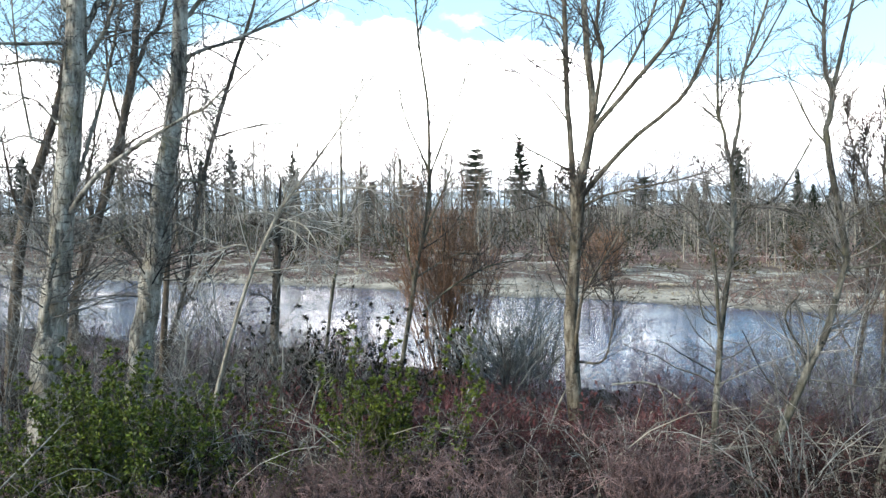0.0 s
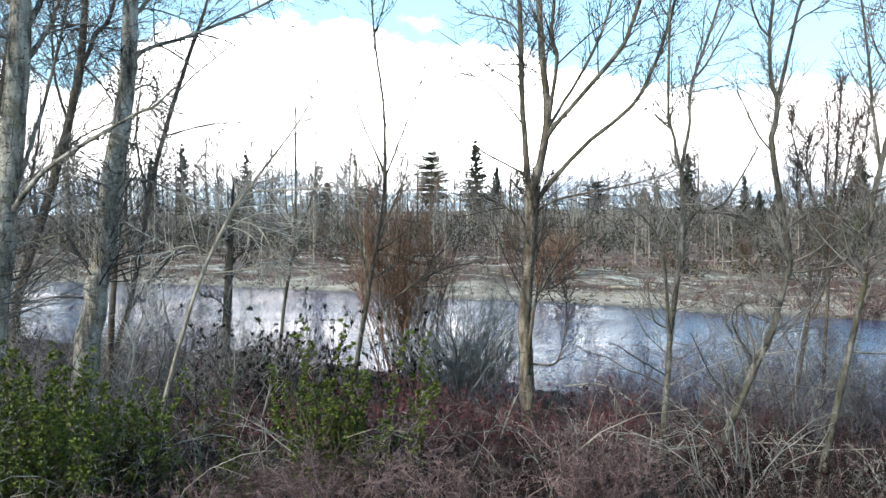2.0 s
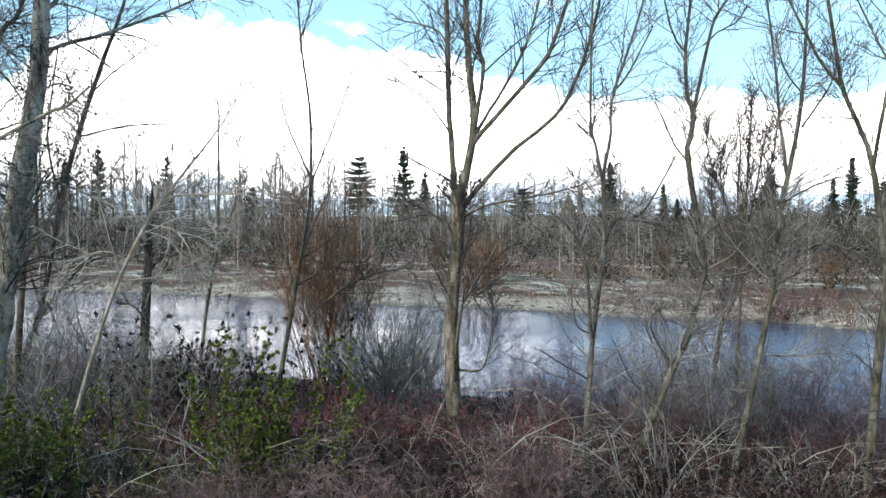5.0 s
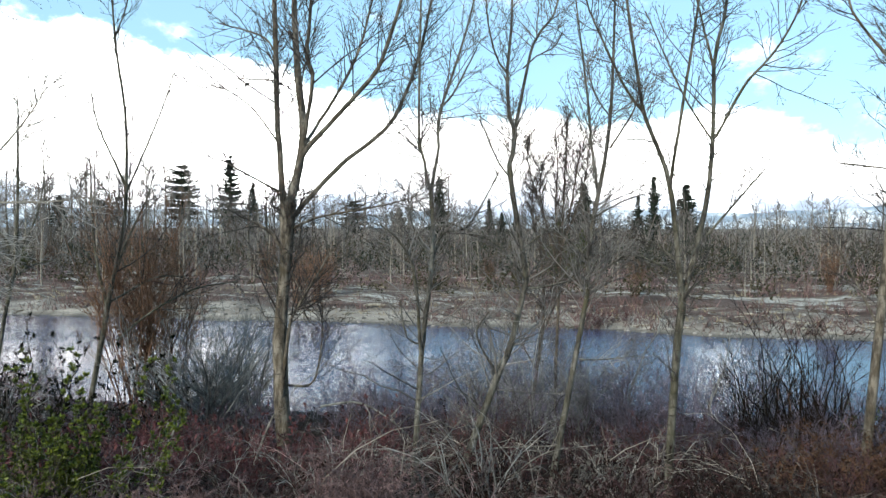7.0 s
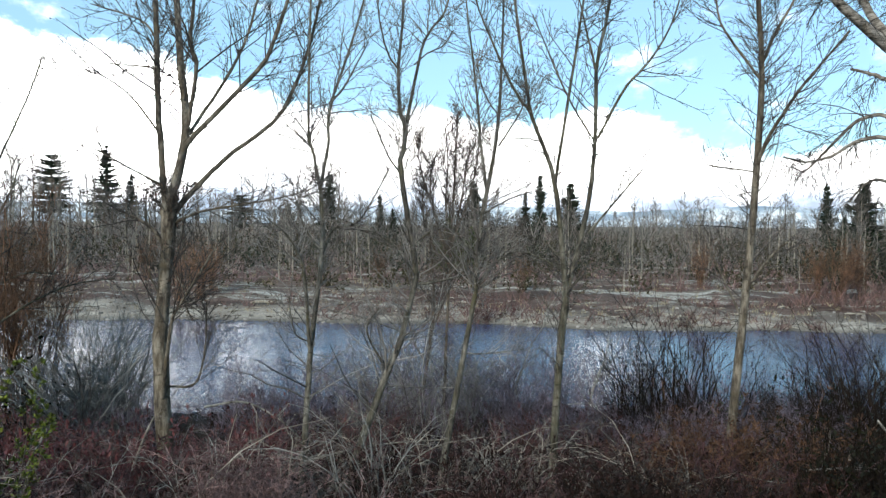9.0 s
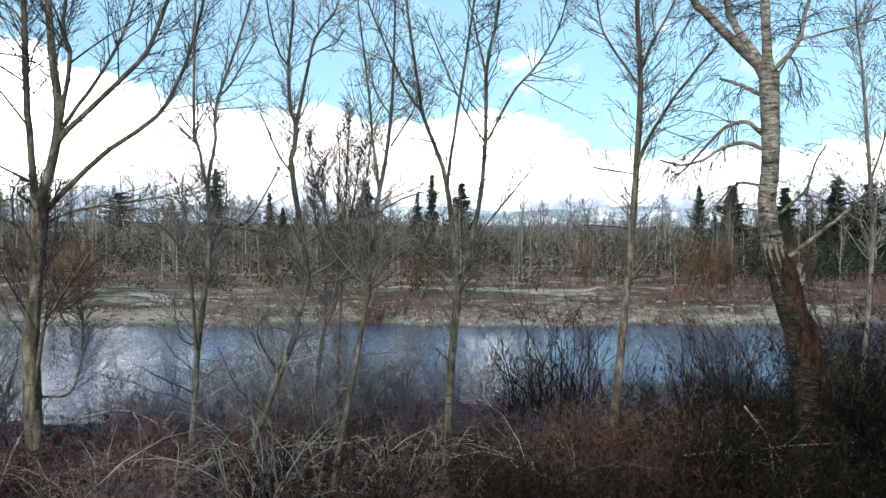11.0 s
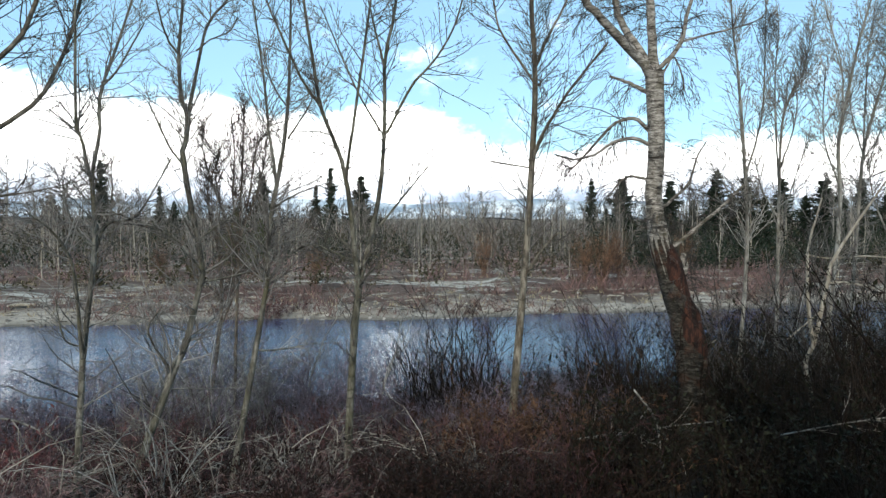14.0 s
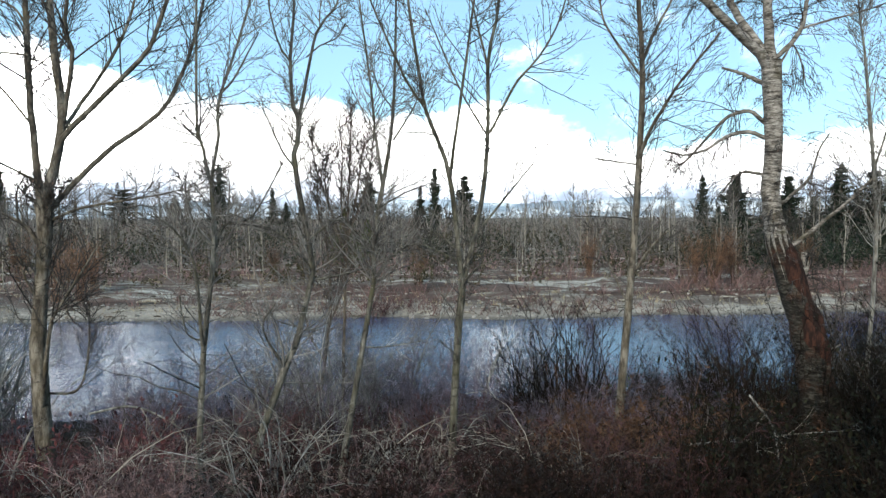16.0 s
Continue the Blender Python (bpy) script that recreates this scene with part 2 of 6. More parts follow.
TWIG_OCHRE = twig_mat("twig_ochre", (0.05, 0.028, 0.018), (0.19, 0.105, 0.062))
# near-black twigs, with deep shade put into their colour
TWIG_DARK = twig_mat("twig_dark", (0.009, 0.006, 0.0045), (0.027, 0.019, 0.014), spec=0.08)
TWIG_GREY = twig_mat("twig_grey", (0.12, 0.115, 0.106), (0.29, 0.28, 0.255))
FAR_SCRUB = twig_mat("far_scrub", (0.05, 0.031, 0.028), (0.155, 0.094, 0.083))
FAR_TWIG = twig_mat("far_twig", (0.06, 0.053, 0.046), (0.235, 0.213, 0.192), island=False)
LEAF_GREEN = leaf_mat("leaf_bright_green", (0.018, 0.029, 0.005), (0.155, 0.19, 0.022))
# near-black leaves that carry the thicket's shade in their colour
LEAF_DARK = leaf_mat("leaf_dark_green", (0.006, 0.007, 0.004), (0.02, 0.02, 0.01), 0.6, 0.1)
# umber-black, standing in for shade between the foreground stems
LEAF_GAP_SHADE = leaf_mat("leaf_gap_shade", (0.009, 0.006, 0.006), (0.042, 0.022, 0.019), 0.8, 0.1)
LEAF_RED = leaf_mat("leaf_russet", (0.04, 0.011, 0.013), (0.125, 0.036, 0.036), 0.6)
LEAF_RUST = leaf_mat("leaf_rust", (0.02, 0.011, 0.008), (0.095, 0.048, 0.026), 0.8, 0.15)
NEEDLE = leaf_mat("needle", (0.012, 0.019, 0.015), (0.045, 0.056, 0.037), 0.9, 0.05)
LEAF_OLIVE = leaf_mat("leaf_olive", (0.024, 0.023, 0.013), (0.085, 0.076, 0.043), 0.9, 0.05)
CEDAR = leaf_mat("cedar_spray", (0.02, 0.03, 0.01), (0.09, 0.11, 0.03), 0.8)
PEBBLE = twig_mat("river_stone", (0.075, 0.07, 0.064), (0.23, 0.212, 0.19))
GRASS = leaf_mat("dry_grass", (0.16, 0.12, 0.07), (0.4, 0.34, 0.22), 0.9)

# ---- shape helpers ----
rng = np.random.default_rng(7)


def mesh_from(name, verts, faces, mat, smooth=True):
    """verts (n, 3); faces (m, 3 or 4), or a list of such arrays."""
    me = bpy.data.meshes.new(name)
    faces = faces if isinstance(faces, list) else [faces]
    size = np.concatenate([np.full(len(f), f.shape[1]) for f in faces])
    me.vertices.add(len(verts))
    me.vertices.foreach_set("co", np.ascontiguousarray(verts, np.float32).ravel())
    me.loops.add(int(size.sum()))
    me.loops.foreach_set("vertex_index", np.concatenate([f.ravel() for f in faces]).astype(np.int32))
    me.polygons.add(len(size))
    me.polygons.foreach_set("loop_start", (np.cumsum(size) - size).astype(np.int32))
    me.polygons.foreach_set("use_smooth", np.full(len(size), smooth))
    me.materials.append(mat)
    me.update(calc_edges=True)
    me.validate()
    return me


def unit(a):
    return a / np.maximum(np.linalg.norm(a, axis=-1, keepdims=True), 1e-9)


def tubes(P, R, sides=3):
    """Round rods through P (m, n, 3) with radii R (m, n): vertices and quads."""
    m, n, _ = P.shape
    T = unit(np.gradient(P, axis=1))
    ref = np.tile(np.array([0.31, 0.95, 0.05]), (m, 1))
    steep = np.abs((T.mean(1) * ref).sum(1)) > 0.85
    ref[steep] = (0.95, -0.31, 0.1)
    A = unit(np.cross(T, ref[:, None, :]))
    B = np.cross(T, A)
    ang = np.arange(sides) * 2 * np.pi / sides
    ring = A[:, :, None, :] * np.cos(ang)[None, None, :, None] + B[:, :, None, :] * np.sin(ang)[None, None, :, None]
    V = P[:, :, None, :] + ring * R[:, :, None, None]
    idx = np.arange(m * n * sides).reshape(m, n, sides)
    nxt = np.roll(idx, -1, axis=2)
    F = np.stack([idx[:, :-1], nxt[:, :-1], nxt[:, 1:], idx[:, 1:]], -1)
    return V.reshape(-1, 3), F.reshape(-1, 4)


def joined(pieces):
    vs, fs, k = [], [], 0
    for v, f in pieces:
        vs.append(v), fs.append(f + k)
        k += len(v)
    return np.concatenate(vs), fs


def spikes(P, R):
    """Twig tips: three-sided points from the first to the last row of P."""
    a, b, r = P[:, 0], P[:, -1], R[:, :1]
    d = unit(b - a)
    u = unit(np.cross(d, np.array([0.37, 0.91, 0.19])))
    v = np.cross(d, u)
    V = np.stack([a + u * r, a - u * r * 0.5 + v * r * 0.87, a - u * r * 0.5 - v * r * 0.87, b], 1)
    k = (np.arange(len(a)) * 4)[:, None]
    return V.reshape(-1, 3), np.concatenate([k + np.array([[0, 1, 3]]), k + np.array([[1, 2, 3]]), k + np.array([[2, 0, 3]])])


def spline(points, n):
    """n points along a smooth curve through rows of x, y, z, radius."""
    p = np.asarray(points, float)
    q = np.vstack([2 * p[0] - p[1], p, 2 * p[-1] - p[-2]])
    u = np.linspace(0, len(p) - 1 - 1e-6, n)
    i, f = u.astype(int), (u % 1)[:, None]
    a, b, c, d = q[i], q[i + 1], q[i + 2], q[i + 3]
    return 0.5 * (2 * b + (c - a) * f + (2 * a - 5 * b + 4 * c - d) * f ** 2 + (3 * b - a - 3 * c + d) * f ** 3)


def sprout(P, R, count, lo, hi, angle, length, rise=0.25, ratio=0.5, seg=4, wild=0.18, taper=0.35, least=0.0022, short=0.6):
    """Side shoots: count of them on each rod of P. angle: degrees (mean, spread); length: metres (mean, spread); rise: how they bend up;
    short: how much shorter they get towards the rod's tip."""
    m, n, _ = P.shape
    u = (np.tile(np.arange(count), (m, 1)) + rng.random((m, count))) / count
    u = (lo + (hi - lo) * u).ravel()
    k = np.repeat(np.arange(m), count)
    x = u * (n - 1) * 0.9999
    i, f = x.astype(int), (x % 1)[:, None]
    start = P[k, i] * (1 - f) + P[k, i + 1] * f
    r0 = R[k, i] * (1 - f[:, 0]) + R[k, i + 1] * f[:, 0]
    T = unit(P[k, i + 1] - P[k, i])
    side = unit(np.cross(T, unit(rng.normal(size=T.shape))))
    a = np.radians(angle[0] + angle[1] * rng.normal(size=len(k)))[:, None]
    D = unit(T * np.cos(a) + side * np.sin(a))
    L = np.maximum(length[0] + length[1] * rng.normal(size=len(k)), length[0] * 0.25) * (1 - short * (u - lo) / max(hi - lo, 1e-6))
    Q = np.empty((len(k), seg, 3))
    Q[:, 0] = start
    for s in range(1, seg):
        D = unit(D + np.array([0, 0, rise / seg]) + wild * rng.normal(size=D.shape))
        Q[:, s] = Q[:, s - 1] + D * (L / (seg - 1))[:, None]
    base = np.maximum(np.minimum(r0 * ratio, 0.0085 * L + 0.0012), least)
    S = base[:, None] * np.linspace(1, taper, seg)[None, :]
    return Q, S


def part(name, shape, mat, parent=None, label="", smooth=True, kind=""):
    ob = new(name, mesh_from(name, *shape, mat, smooth))
    if parent:
        ob.parent = parent
    return tagged(ob, label=label, kind=kind)


def empty_at(name, x, y, z, **tags):
    ob = new(name)
    ob.empty_display_size = 0.2
    ob.location = (x, y, z)
    return tagged(ob, **tags)


def waves(x, y, size, seed):
    """Smooth unevenness of about -1 to 1."""
    g = np.random.default_rng(seed)
    total = np.zeros_like(x)
    for k in range(7):
        a, s = g.random() * 6.283, (1.0 + 0.8 * k) / size
        total += np.sin((x * math.cos(a) + y * math.sin(a)) * s * 6.283 + g.random() * 6.283) / (1 + 0.6 * k)
    return total / 2.6


# ---- the river valley ----
BANK_AZ = (-180, -100, -75, -50, -32, -24, -6, 5, 21, 43, 58, 70, 85, 105, 130, 180)
NEAR_SHORE = (4000, 4000, 260, 70, 42, 34, 26.5, 23, 21.5, 22.5, 23.5, 27, 42, 160, 4000, 4000)
FAR_SHORE = (4400, 4400, 600, 170, 86, 68, 52.5, 46, 41.6, 40, 43.5, 50, 72, 330, 4400, 4400)


def shores(x, y):
    az = np.degrees(np.arctan2(x, y))
    return 1 / np.interp(az, BANK_AZ, 1 / np.array(NEAR_SHORE)), 1 / np.interp(az, BANK_AZ, 1 / np.array(FAR_SHORE))


def ground_height(x, y):
    x, y = np.asarray(x, float), np.asarray(y, float)
    r = np.hypot(x, y)
    near, far = shores(x, y)
    near = near + 0.7 * waves(x, y, 9, 3)
    far = far + 0.8 * waves(x, y, 14, 4)
    bank = np.interp(r, (0, 2.6, 6.5, 11, 16, 25, 40, 4000), (3.9, 3.75, 2.75, 1.55, 0.95, 0.7, 0.7, 2.0))
    back = np.maximum(np.minimum(bank, (near - r) * 0.24), -1.2)
    over = np.interp(r - far, (-8, 0, 1.5, 6, 14, 30, 60, 4500), (-1.2, 0.0, 0.35, 0.75, 1.2, 1.6, 1.9, 2.4))
    z = np.where(r - far > -8, np.maximum(np.where(r < near * 1.15, back, -1.2), over), back)
    dry = np.clip(z * 2, 0, 1)
    rough = 0.1 * waves(x, y, 2.3, 5) + 0.18 * waves(x, y, 8, 6)
    return z + dry * rough * np.clip(r / 6, 0.2, 1)


def build_ground():
    az = np.concatenate([np.arange(-180, -40, 4.0), np.arange(-40, 88, 0.7), np.arange(88, 180, 4.0)])
    r = np.concatenate([[0.0], np.geomspace(0.8, 20, 70), np.geomspace(20.3, 140, 150), np.geomspace(146, 4600, 30)])
    A, Rr = np.meshgrid(np.radians(az), r, indexing="ij")
    X, Y = Rr * np.sin(A), Rr * np.cos(A)
    Z = ground_height(X, Y)
    n, m = X.shape
    idx = np.arange(n * m).reshape(n, m)
    nxt = np.roll(idx, -1, axis=0)
    F = np.stack([idx[:, :-1], idx[:, 1:], nxt[:, 1:], nxt[:, :-1]], -1).reshape(-1, 4)
    me = mesh_from("ground", np.stack([X, Y, Z], -1).reshape(-1, 3), F, GROUND)
    near, far = shores(X, Y)
    d = Rr - far + 2.2 * waves(X, Y, 11, 8)
    bar = np.interp(d, (-3, -1, 2, 5), (0, 1, 1, 0))
    turf = np.interp(d, (2, 5), (0, 1))
    wet = np.interp(Z, (-0.1, 0.03, 0.15), (0.8, 0.8, 0))
    col = np.stack([bar, turf, wet, np.ones_like(bar)], -1).reshape(-1, 4)
    at = me.color_attributes.new("zone", "FLOAT_COLOR", "POINT")
    at.data.foreach_set("color", col.astype(np.float32).ravel())
    s = A * far  # along the far shore, and across it
    flow = np.stack([s * 0.1, (Rr - far) * 0.42, 0 * s], -1).reshape(-1, 3)
    me.attributes.new("flow", "FLOAT_VECTOR", "POINT").data.foreach_set("vector", flow.astype(np.float32).ravel())
    tagged(new("ground", me), "leaf-littered river bank, pale gravel bar and winter turf", "ground", kind="structure")


def build_water():
    az = np.radians(np.arange(-110, 140, 2.0))
    r = np.concatenate([[14, 18], np.geomspace(20, 4400, 40)])
    A, Rr = np.meshgrid(az, r, indexing="ij")
    V = np.stack([Rr * np.sin(A), Rr * np.cos(A), np.zeros_like(A)], -1).reshape(-1, 3)
    idx = np.arange(A.size).reshape(A.shape)
    F = np.stack([idx[:-1, :-1], idx[:-1, 1:], idx[1:, 1:], idx[1:, :-1]], -1).reshape(-1, 4)
    tagged(new("water", mesh_from("water", V, F, WATER)), "slow rippled river water mirroring cloud and sky", "river", kind="structure")


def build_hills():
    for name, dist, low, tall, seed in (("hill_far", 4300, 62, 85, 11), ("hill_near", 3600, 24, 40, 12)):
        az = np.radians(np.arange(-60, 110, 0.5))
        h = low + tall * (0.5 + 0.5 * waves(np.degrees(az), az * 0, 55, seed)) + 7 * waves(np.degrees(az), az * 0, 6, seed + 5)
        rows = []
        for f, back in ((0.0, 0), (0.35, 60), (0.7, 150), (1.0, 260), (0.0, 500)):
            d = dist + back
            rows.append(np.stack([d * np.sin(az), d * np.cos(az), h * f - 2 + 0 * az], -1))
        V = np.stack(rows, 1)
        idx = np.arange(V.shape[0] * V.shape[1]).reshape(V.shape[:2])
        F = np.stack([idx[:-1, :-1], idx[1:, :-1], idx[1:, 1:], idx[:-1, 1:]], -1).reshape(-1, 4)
        tagged(new("backdrop", mesh_from(name, V.reshape(-1, 3), F, HILL)), "hills with blue haze put into their colour, and pale patches", "hills", kind="structure")


build_ground()
build_water()
build_hills()

# ---- trees of the near bank ----
def buds_on(P, R, every=2, size=0.011):
    """Small swollen buds at the shoots' tips."""
    tip, d = P[::every, -1], unit(P[::every, -1] - P[::every, -2])
    s = size * (0.7 + 0.7 * rng.random(len(tip)))[:, None]
    Q = np.stack([tip - d * s, tip + d * s * 0.6, tip + d * s * 2.2], 1)
    return tubes(Q, np.stack([s[:, 0] * 0.3, s[:, 0] * 0.62, s[:, 0] * 0.1], 1), 3)


BOUGHS = []


def bough(*rows, thick=0.0, thin=0.0):
    """Grow one trunk or bough of the next tree; a bough thins evenly from its foot to its tip."""
    p = np.asarray(rows, float)
    if thick:
        run = np.concatenate([[0], np.cumsum(np.linalg.norm(np.diff(p, axis=0), axis=1))])
        p = np.column_stack([p, thick + (thin - thick) * run / run[-1]])
    BOUGHS.append(p)


def grown():
    limbs = list(BOUGHS)
    BOUGHS.clear()
    return limbs


def bare_tree(name, base, limbs, wood, twig, label, category="tree", shoots=1.0, reach=1.0, rise=0.35, angle=38, buds=2, fine=1.0, group="", low=0.25, scar=None, near=1.0, broom=None, slim=1.0):
    """limbs: the trunk first, then each bough, as rows of (x, y, z, radius) from the foot; a bough starts inside its parent."""
    bx, by = base[0] * near, base[1] * near
    limbs = [np.column_stack([p[:, :2] * near, EYE + (p[:, 2] - EYE) * near, p[:, 3] * near * slim]) for p in limbs]
    shoots, reach = shoots / near, reach * near
    bz = float(ground_height(bx, by))
    thing = empty_at(name, bx, by, bz, label=label, category=category, group=group)
    first = []
    for k, rows in enumerate(limbs):
        n = 26 if k == 0 else 16
        c = spline(rows, n)
        c[:, 2] -= bz
        if k == 0:
            c[0, 2] = min(c[0, 2], -0.3)
            c[:, 3] *= 1 + 0.25 * np.exp(-np.maximum(c[:, 2], 0) / 0.35)
        c[:, :3] += (0.06 if k == 0 else 0.17) * c[:, 3:4] * rng.normal(size=(n, 3))
        P, R = c[None, :, :3], np.maximum(c[None, :, 3], 0.004)
        part("trunk" if k == 0 else "limb", tubes(P, R, 12 if c[0, 3] > 0.05 else 8), wood, thing)
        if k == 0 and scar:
            lo_, hi_, sx, sy = scar
            s = c[int(lo_ * n):int(hi_ * n)].copy()
            s[:, 0] += sx * s[:, 3]
            s[:, 1] += sy * s[:, 3]
            s[:, 3] *= 0.58 + 0.34 * np.sin(np.linspace(0.25, 3.0, len(s))) + 0.07 * rng.normal(size=len(s))
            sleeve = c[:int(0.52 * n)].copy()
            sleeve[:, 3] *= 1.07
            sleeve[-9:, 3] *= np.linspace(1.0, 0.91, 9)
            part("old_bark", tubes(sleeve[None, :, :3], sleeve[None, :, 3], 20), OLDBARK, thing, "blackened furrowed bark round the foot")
            s[:, 3] *= 1.08
            part("bark_scar", tubes(s[None, :, :3], s[None, :, 3], 12), ROTTEN, thing, "rust-brown rotten wood where the bark is torn")
        size = float(np.linalg.norm(np.diff(c[:, :3], axis=0), axis=1).sum())
        count = max(3, int(size * 5.0 * shoots))
        lo = low if k == 0 else 0.3
        Q, S = sprout(P, R, count, lo, 1.0, (angle, 10), (0.95 * reach, 0.35 * reach), rise, 0.45, 6, 0.13, least=0.0066 * near)
        first.append((Q, S))
        if k == 0 and broom:  # short shoots straight from the trunk
            first.append(sprout(P, R, broom[2], broom[0], broom[1], (62, 16), (broom[3], broom[3] * 0.4), 0.35, 0.3, 6, 0.2, least=0.006 * near))
    Q = np.concatenate([q for q, _ in first])
    S = np.concatenate([s for _, s in first])
    Q2, S2 = sprout(Q, S, max(2, int(6 * fine)), 0.15, 1.0, (40, 12), (0.34 * reach, 0.13 * reach), rise, 0.7, 3, 0.2, least=0.005 * near)
    Q3, S3 = sprout(Q2, S2, 2, 0.3, 1.0, (40, 14), (0.15 * reach, 0.05 * near), rise, 0.7, 2, 0.15, least=0.0034 * near)
    shape = [tubes(Q, S, 4), tubes(Q2, S2, 3), spikes(Q3, S3 * 1.3)]
    crown = part("crown", joined(shape), twig, thing, "fine bare twigs", kind="stuff")
    if buds:
        part("bud_spray", joined([buds_on(Q2, S2, buds + 1, 0.011 * near), buds_on(Q3, S3, buds + 2, 0.011 * near)]), BUD, crown, "small brown winter buds", kind="stuff")
    return thing


bough((-0.00, 0.00, 2.13, 0.254), (0.09, 0.05, 3.18, 0.235), (0.32, 0.17, 5.11, 0.179), (0.59, 0.31, 7.91, 0.165), (0.84, 0.42, 12.38, 0.038))
bough((0.53, 0.28, 8.16), (-0.13, -0.39, 8.02), (-0.50, -0.84, 7.98), thick=0.033, thin=0.018)
bough((0.48, 0.25, 7.85), (0.10, 0.08, 7.87), (-0.30, -0.12, 7.77), (-0.68, -0.32, 7.77), thick=0.028, thin=0.014)
bough((0.70, 0.36, 7.85), (0.95, 0.41, 8.23), (1.13, 0.42, 8.63), (1.44, 0.41, 9.57), thick=0.042, thin=0.018)
bough((0.67, 0.34, 8.22), (0.95, 0.57, 9.02), (1.17, 0.77, 9.96), thick=0.052, thin=0.024)
bough((0.34, 0.18, 5.28), (0.86, 0.76, 7.64), (1.04, 1.02, 8.96), (1.09, 1.14, 9.73), thick=0.038, thin=0.015)
bough((0.33, 0.18, 5.33), (0.86, 0.05, 5.97), (1.42, -0.03, 6.39), (2.48, -0.19, 6.96), (2.71, -0.23, 7.03), (3.07, -0.33, 7.31), thick=0.047, thin=0.017)
bough((0.33, 0.18, 5.48), (1.05, 0.09, 5.89), (1.56, 0.03, 6.07), thick=0.019, thin=0.009)
bough((0.32, 0.17, 5.27), (1.28, 1.15, 5.87), thick=0.019, thin=0.010)
bough((0.29, 0.15, 5.04), (0.85, 0.26, 5.10), (1.49, 0.35, 5.37), thick=0.019, thin=0.009)
bough((-0.04, -0.02, 3.11), (0.55, -0.38, 5.30), thick=0.061, thin=0.040)
bough((0.60, 0.31, 8.60), (0.40, 0.43, 8.98), (-0.16, 1.15, 11.01), thick=0.066, thin=0.031)
bough((0.43, 0.23, 6.25), (0.21, 0.10, 6.59), (-0.05, -0.05, 6.71), (-0.30, -0.21, 6.58), thick=0.024, thin=0.009)
bough((0.47, 0.24, 6.69), (0.05, 0.29, 7.22), (-0.20, 0.27, 7.35), (-0.52, 0.23, 7.41), thick=0.019, thin=0.010)
bough((0.02, 0.01, 6.67), (-0.08, -0.07, 7.76), (-0.11, -0.13, 9.16), thick=0.019, thin=0.009)
bare_tree("birch_tree", (-6.20, 11.40), grown(), BIRCH, TWIG_ASH,
          "pale-barked birch tree with dark scars, bare of leaves", reach=1.35, angle=60, rise=-0.1, shoots=1.7, fine=1.2, buds=1)
bough((0.00, 0.00, 1.77, 0.226), (0.15, 0.06, 3.32, 0.207), (0.30, 0.12, 4.28, 0.187), (0.44, 0.18, 4.95, 0.197), (0.56, 0.22, 6.01, 0.177), (0.82, 0.31, 7.65, 0.133), (0.88, 0.34, 8.51, 0.128), (1.11, 0.41, 13.01, 0.034))
bough((0.89, 0.34, 7.96), (1.10, 0.46, 8.25), (1.85, 0.80, 8.60), (3.09, 1.24, 9.30), (3.70, 1.43, 9.86), thick=0.039, thin=0.015)
bough((0.59, 0.23, 5.91), (0.92, 0.22, 6.06), (1.36, 0.21, 5.95), (2.48, 0.08, 5.41), thick=0.030, thin=0.009)
bough((0.81, 0.31, 7.50), (1.09, 0.45, 7.65), (1.30, 0.55, 7.58), (1.55, 0.67, 7.40), thick=0.020, thin=0.010)
bough((0.82, 0.31, 7.74), (1.11, 0.55, 7.78), thick=0.015, thin=0.010)
bough((0.90, 0.34, 8.70), (1.18, 0.45, 9.10), (1.46, 0.55, 9.70), (1.66, 0.62, 10.59), thick=0.044, thin=0.020)
bough((0.89, 0.34, 9.08), (0.55, 0.37, 9.56), (0.26, 0.46, 10.35), (0.04, 0.60, 11.25), thick=0.044, thin=0.020)
bough((0.87, 0.33, 8.22), (0.38, 0.25, 8.16), thick=0.015, thin=0.010)
bough((0.93, 0.35, 9.65), (1.41, 0.16, 10.23), (2.03, -0.02, 10.70), (2.63, -0.18, 10.98), thick=0.039, thin=0.018)
bough((0.90, 0.34, 8.84), (1.24, 0.56, 8.94), (2.00, 1.01, 8.75), thick=0.015, thin=0.010)
bough((0.69, 0.27, 6.78), (1.18, 0.50, 6.45), thick=0.015, thin=0.010)
bare_tree("birch_tree", (-5.24, 12.53), grown(), BIRCH, TWIG_ASH,
          "pale-barked birch tree with an arching side bough", reach=1.35, angle=60, rise=-0.1, shoots=1.7, fine=1.2, buds=1)
bough((-0.00, 0.00, 1.86, 0.111), (0.35, 0.20, 5.22, 0.105), (0.93, 0.51, 7.49, 0.074), (1.07, 0.58, 8.29, 0.049), (1.20, 0.65, 9.31, 0.031), (1.30, 0.70, 10.44, 0.018))
bough((0.37, 0.21, 5.34), (0.30, 0.00, 6.01), (0.29, -0.27, 7.08), thick=0.037, thin=0.012)
bough((0.57, 0.32, 6.12), (0.51, 0.06, 6.45), (0.34, -0.22, 6.43), thick=0.025, thin=0.012)
bare_tree("poplar_tree", (-8.63, 14.62), grown(), DARKBARK, TWIG_ASH,
          "dark crooked poplar behind the birches", reach=1.3, shoots=1.9)
bough((-0.00, 0.00, 1.81, 0.070), (0.22, 0.09, 4.79, 0.048), (0.44, 0.17, 6.79, 0.027), (0.53, 0.20, 7.84, 0.016))
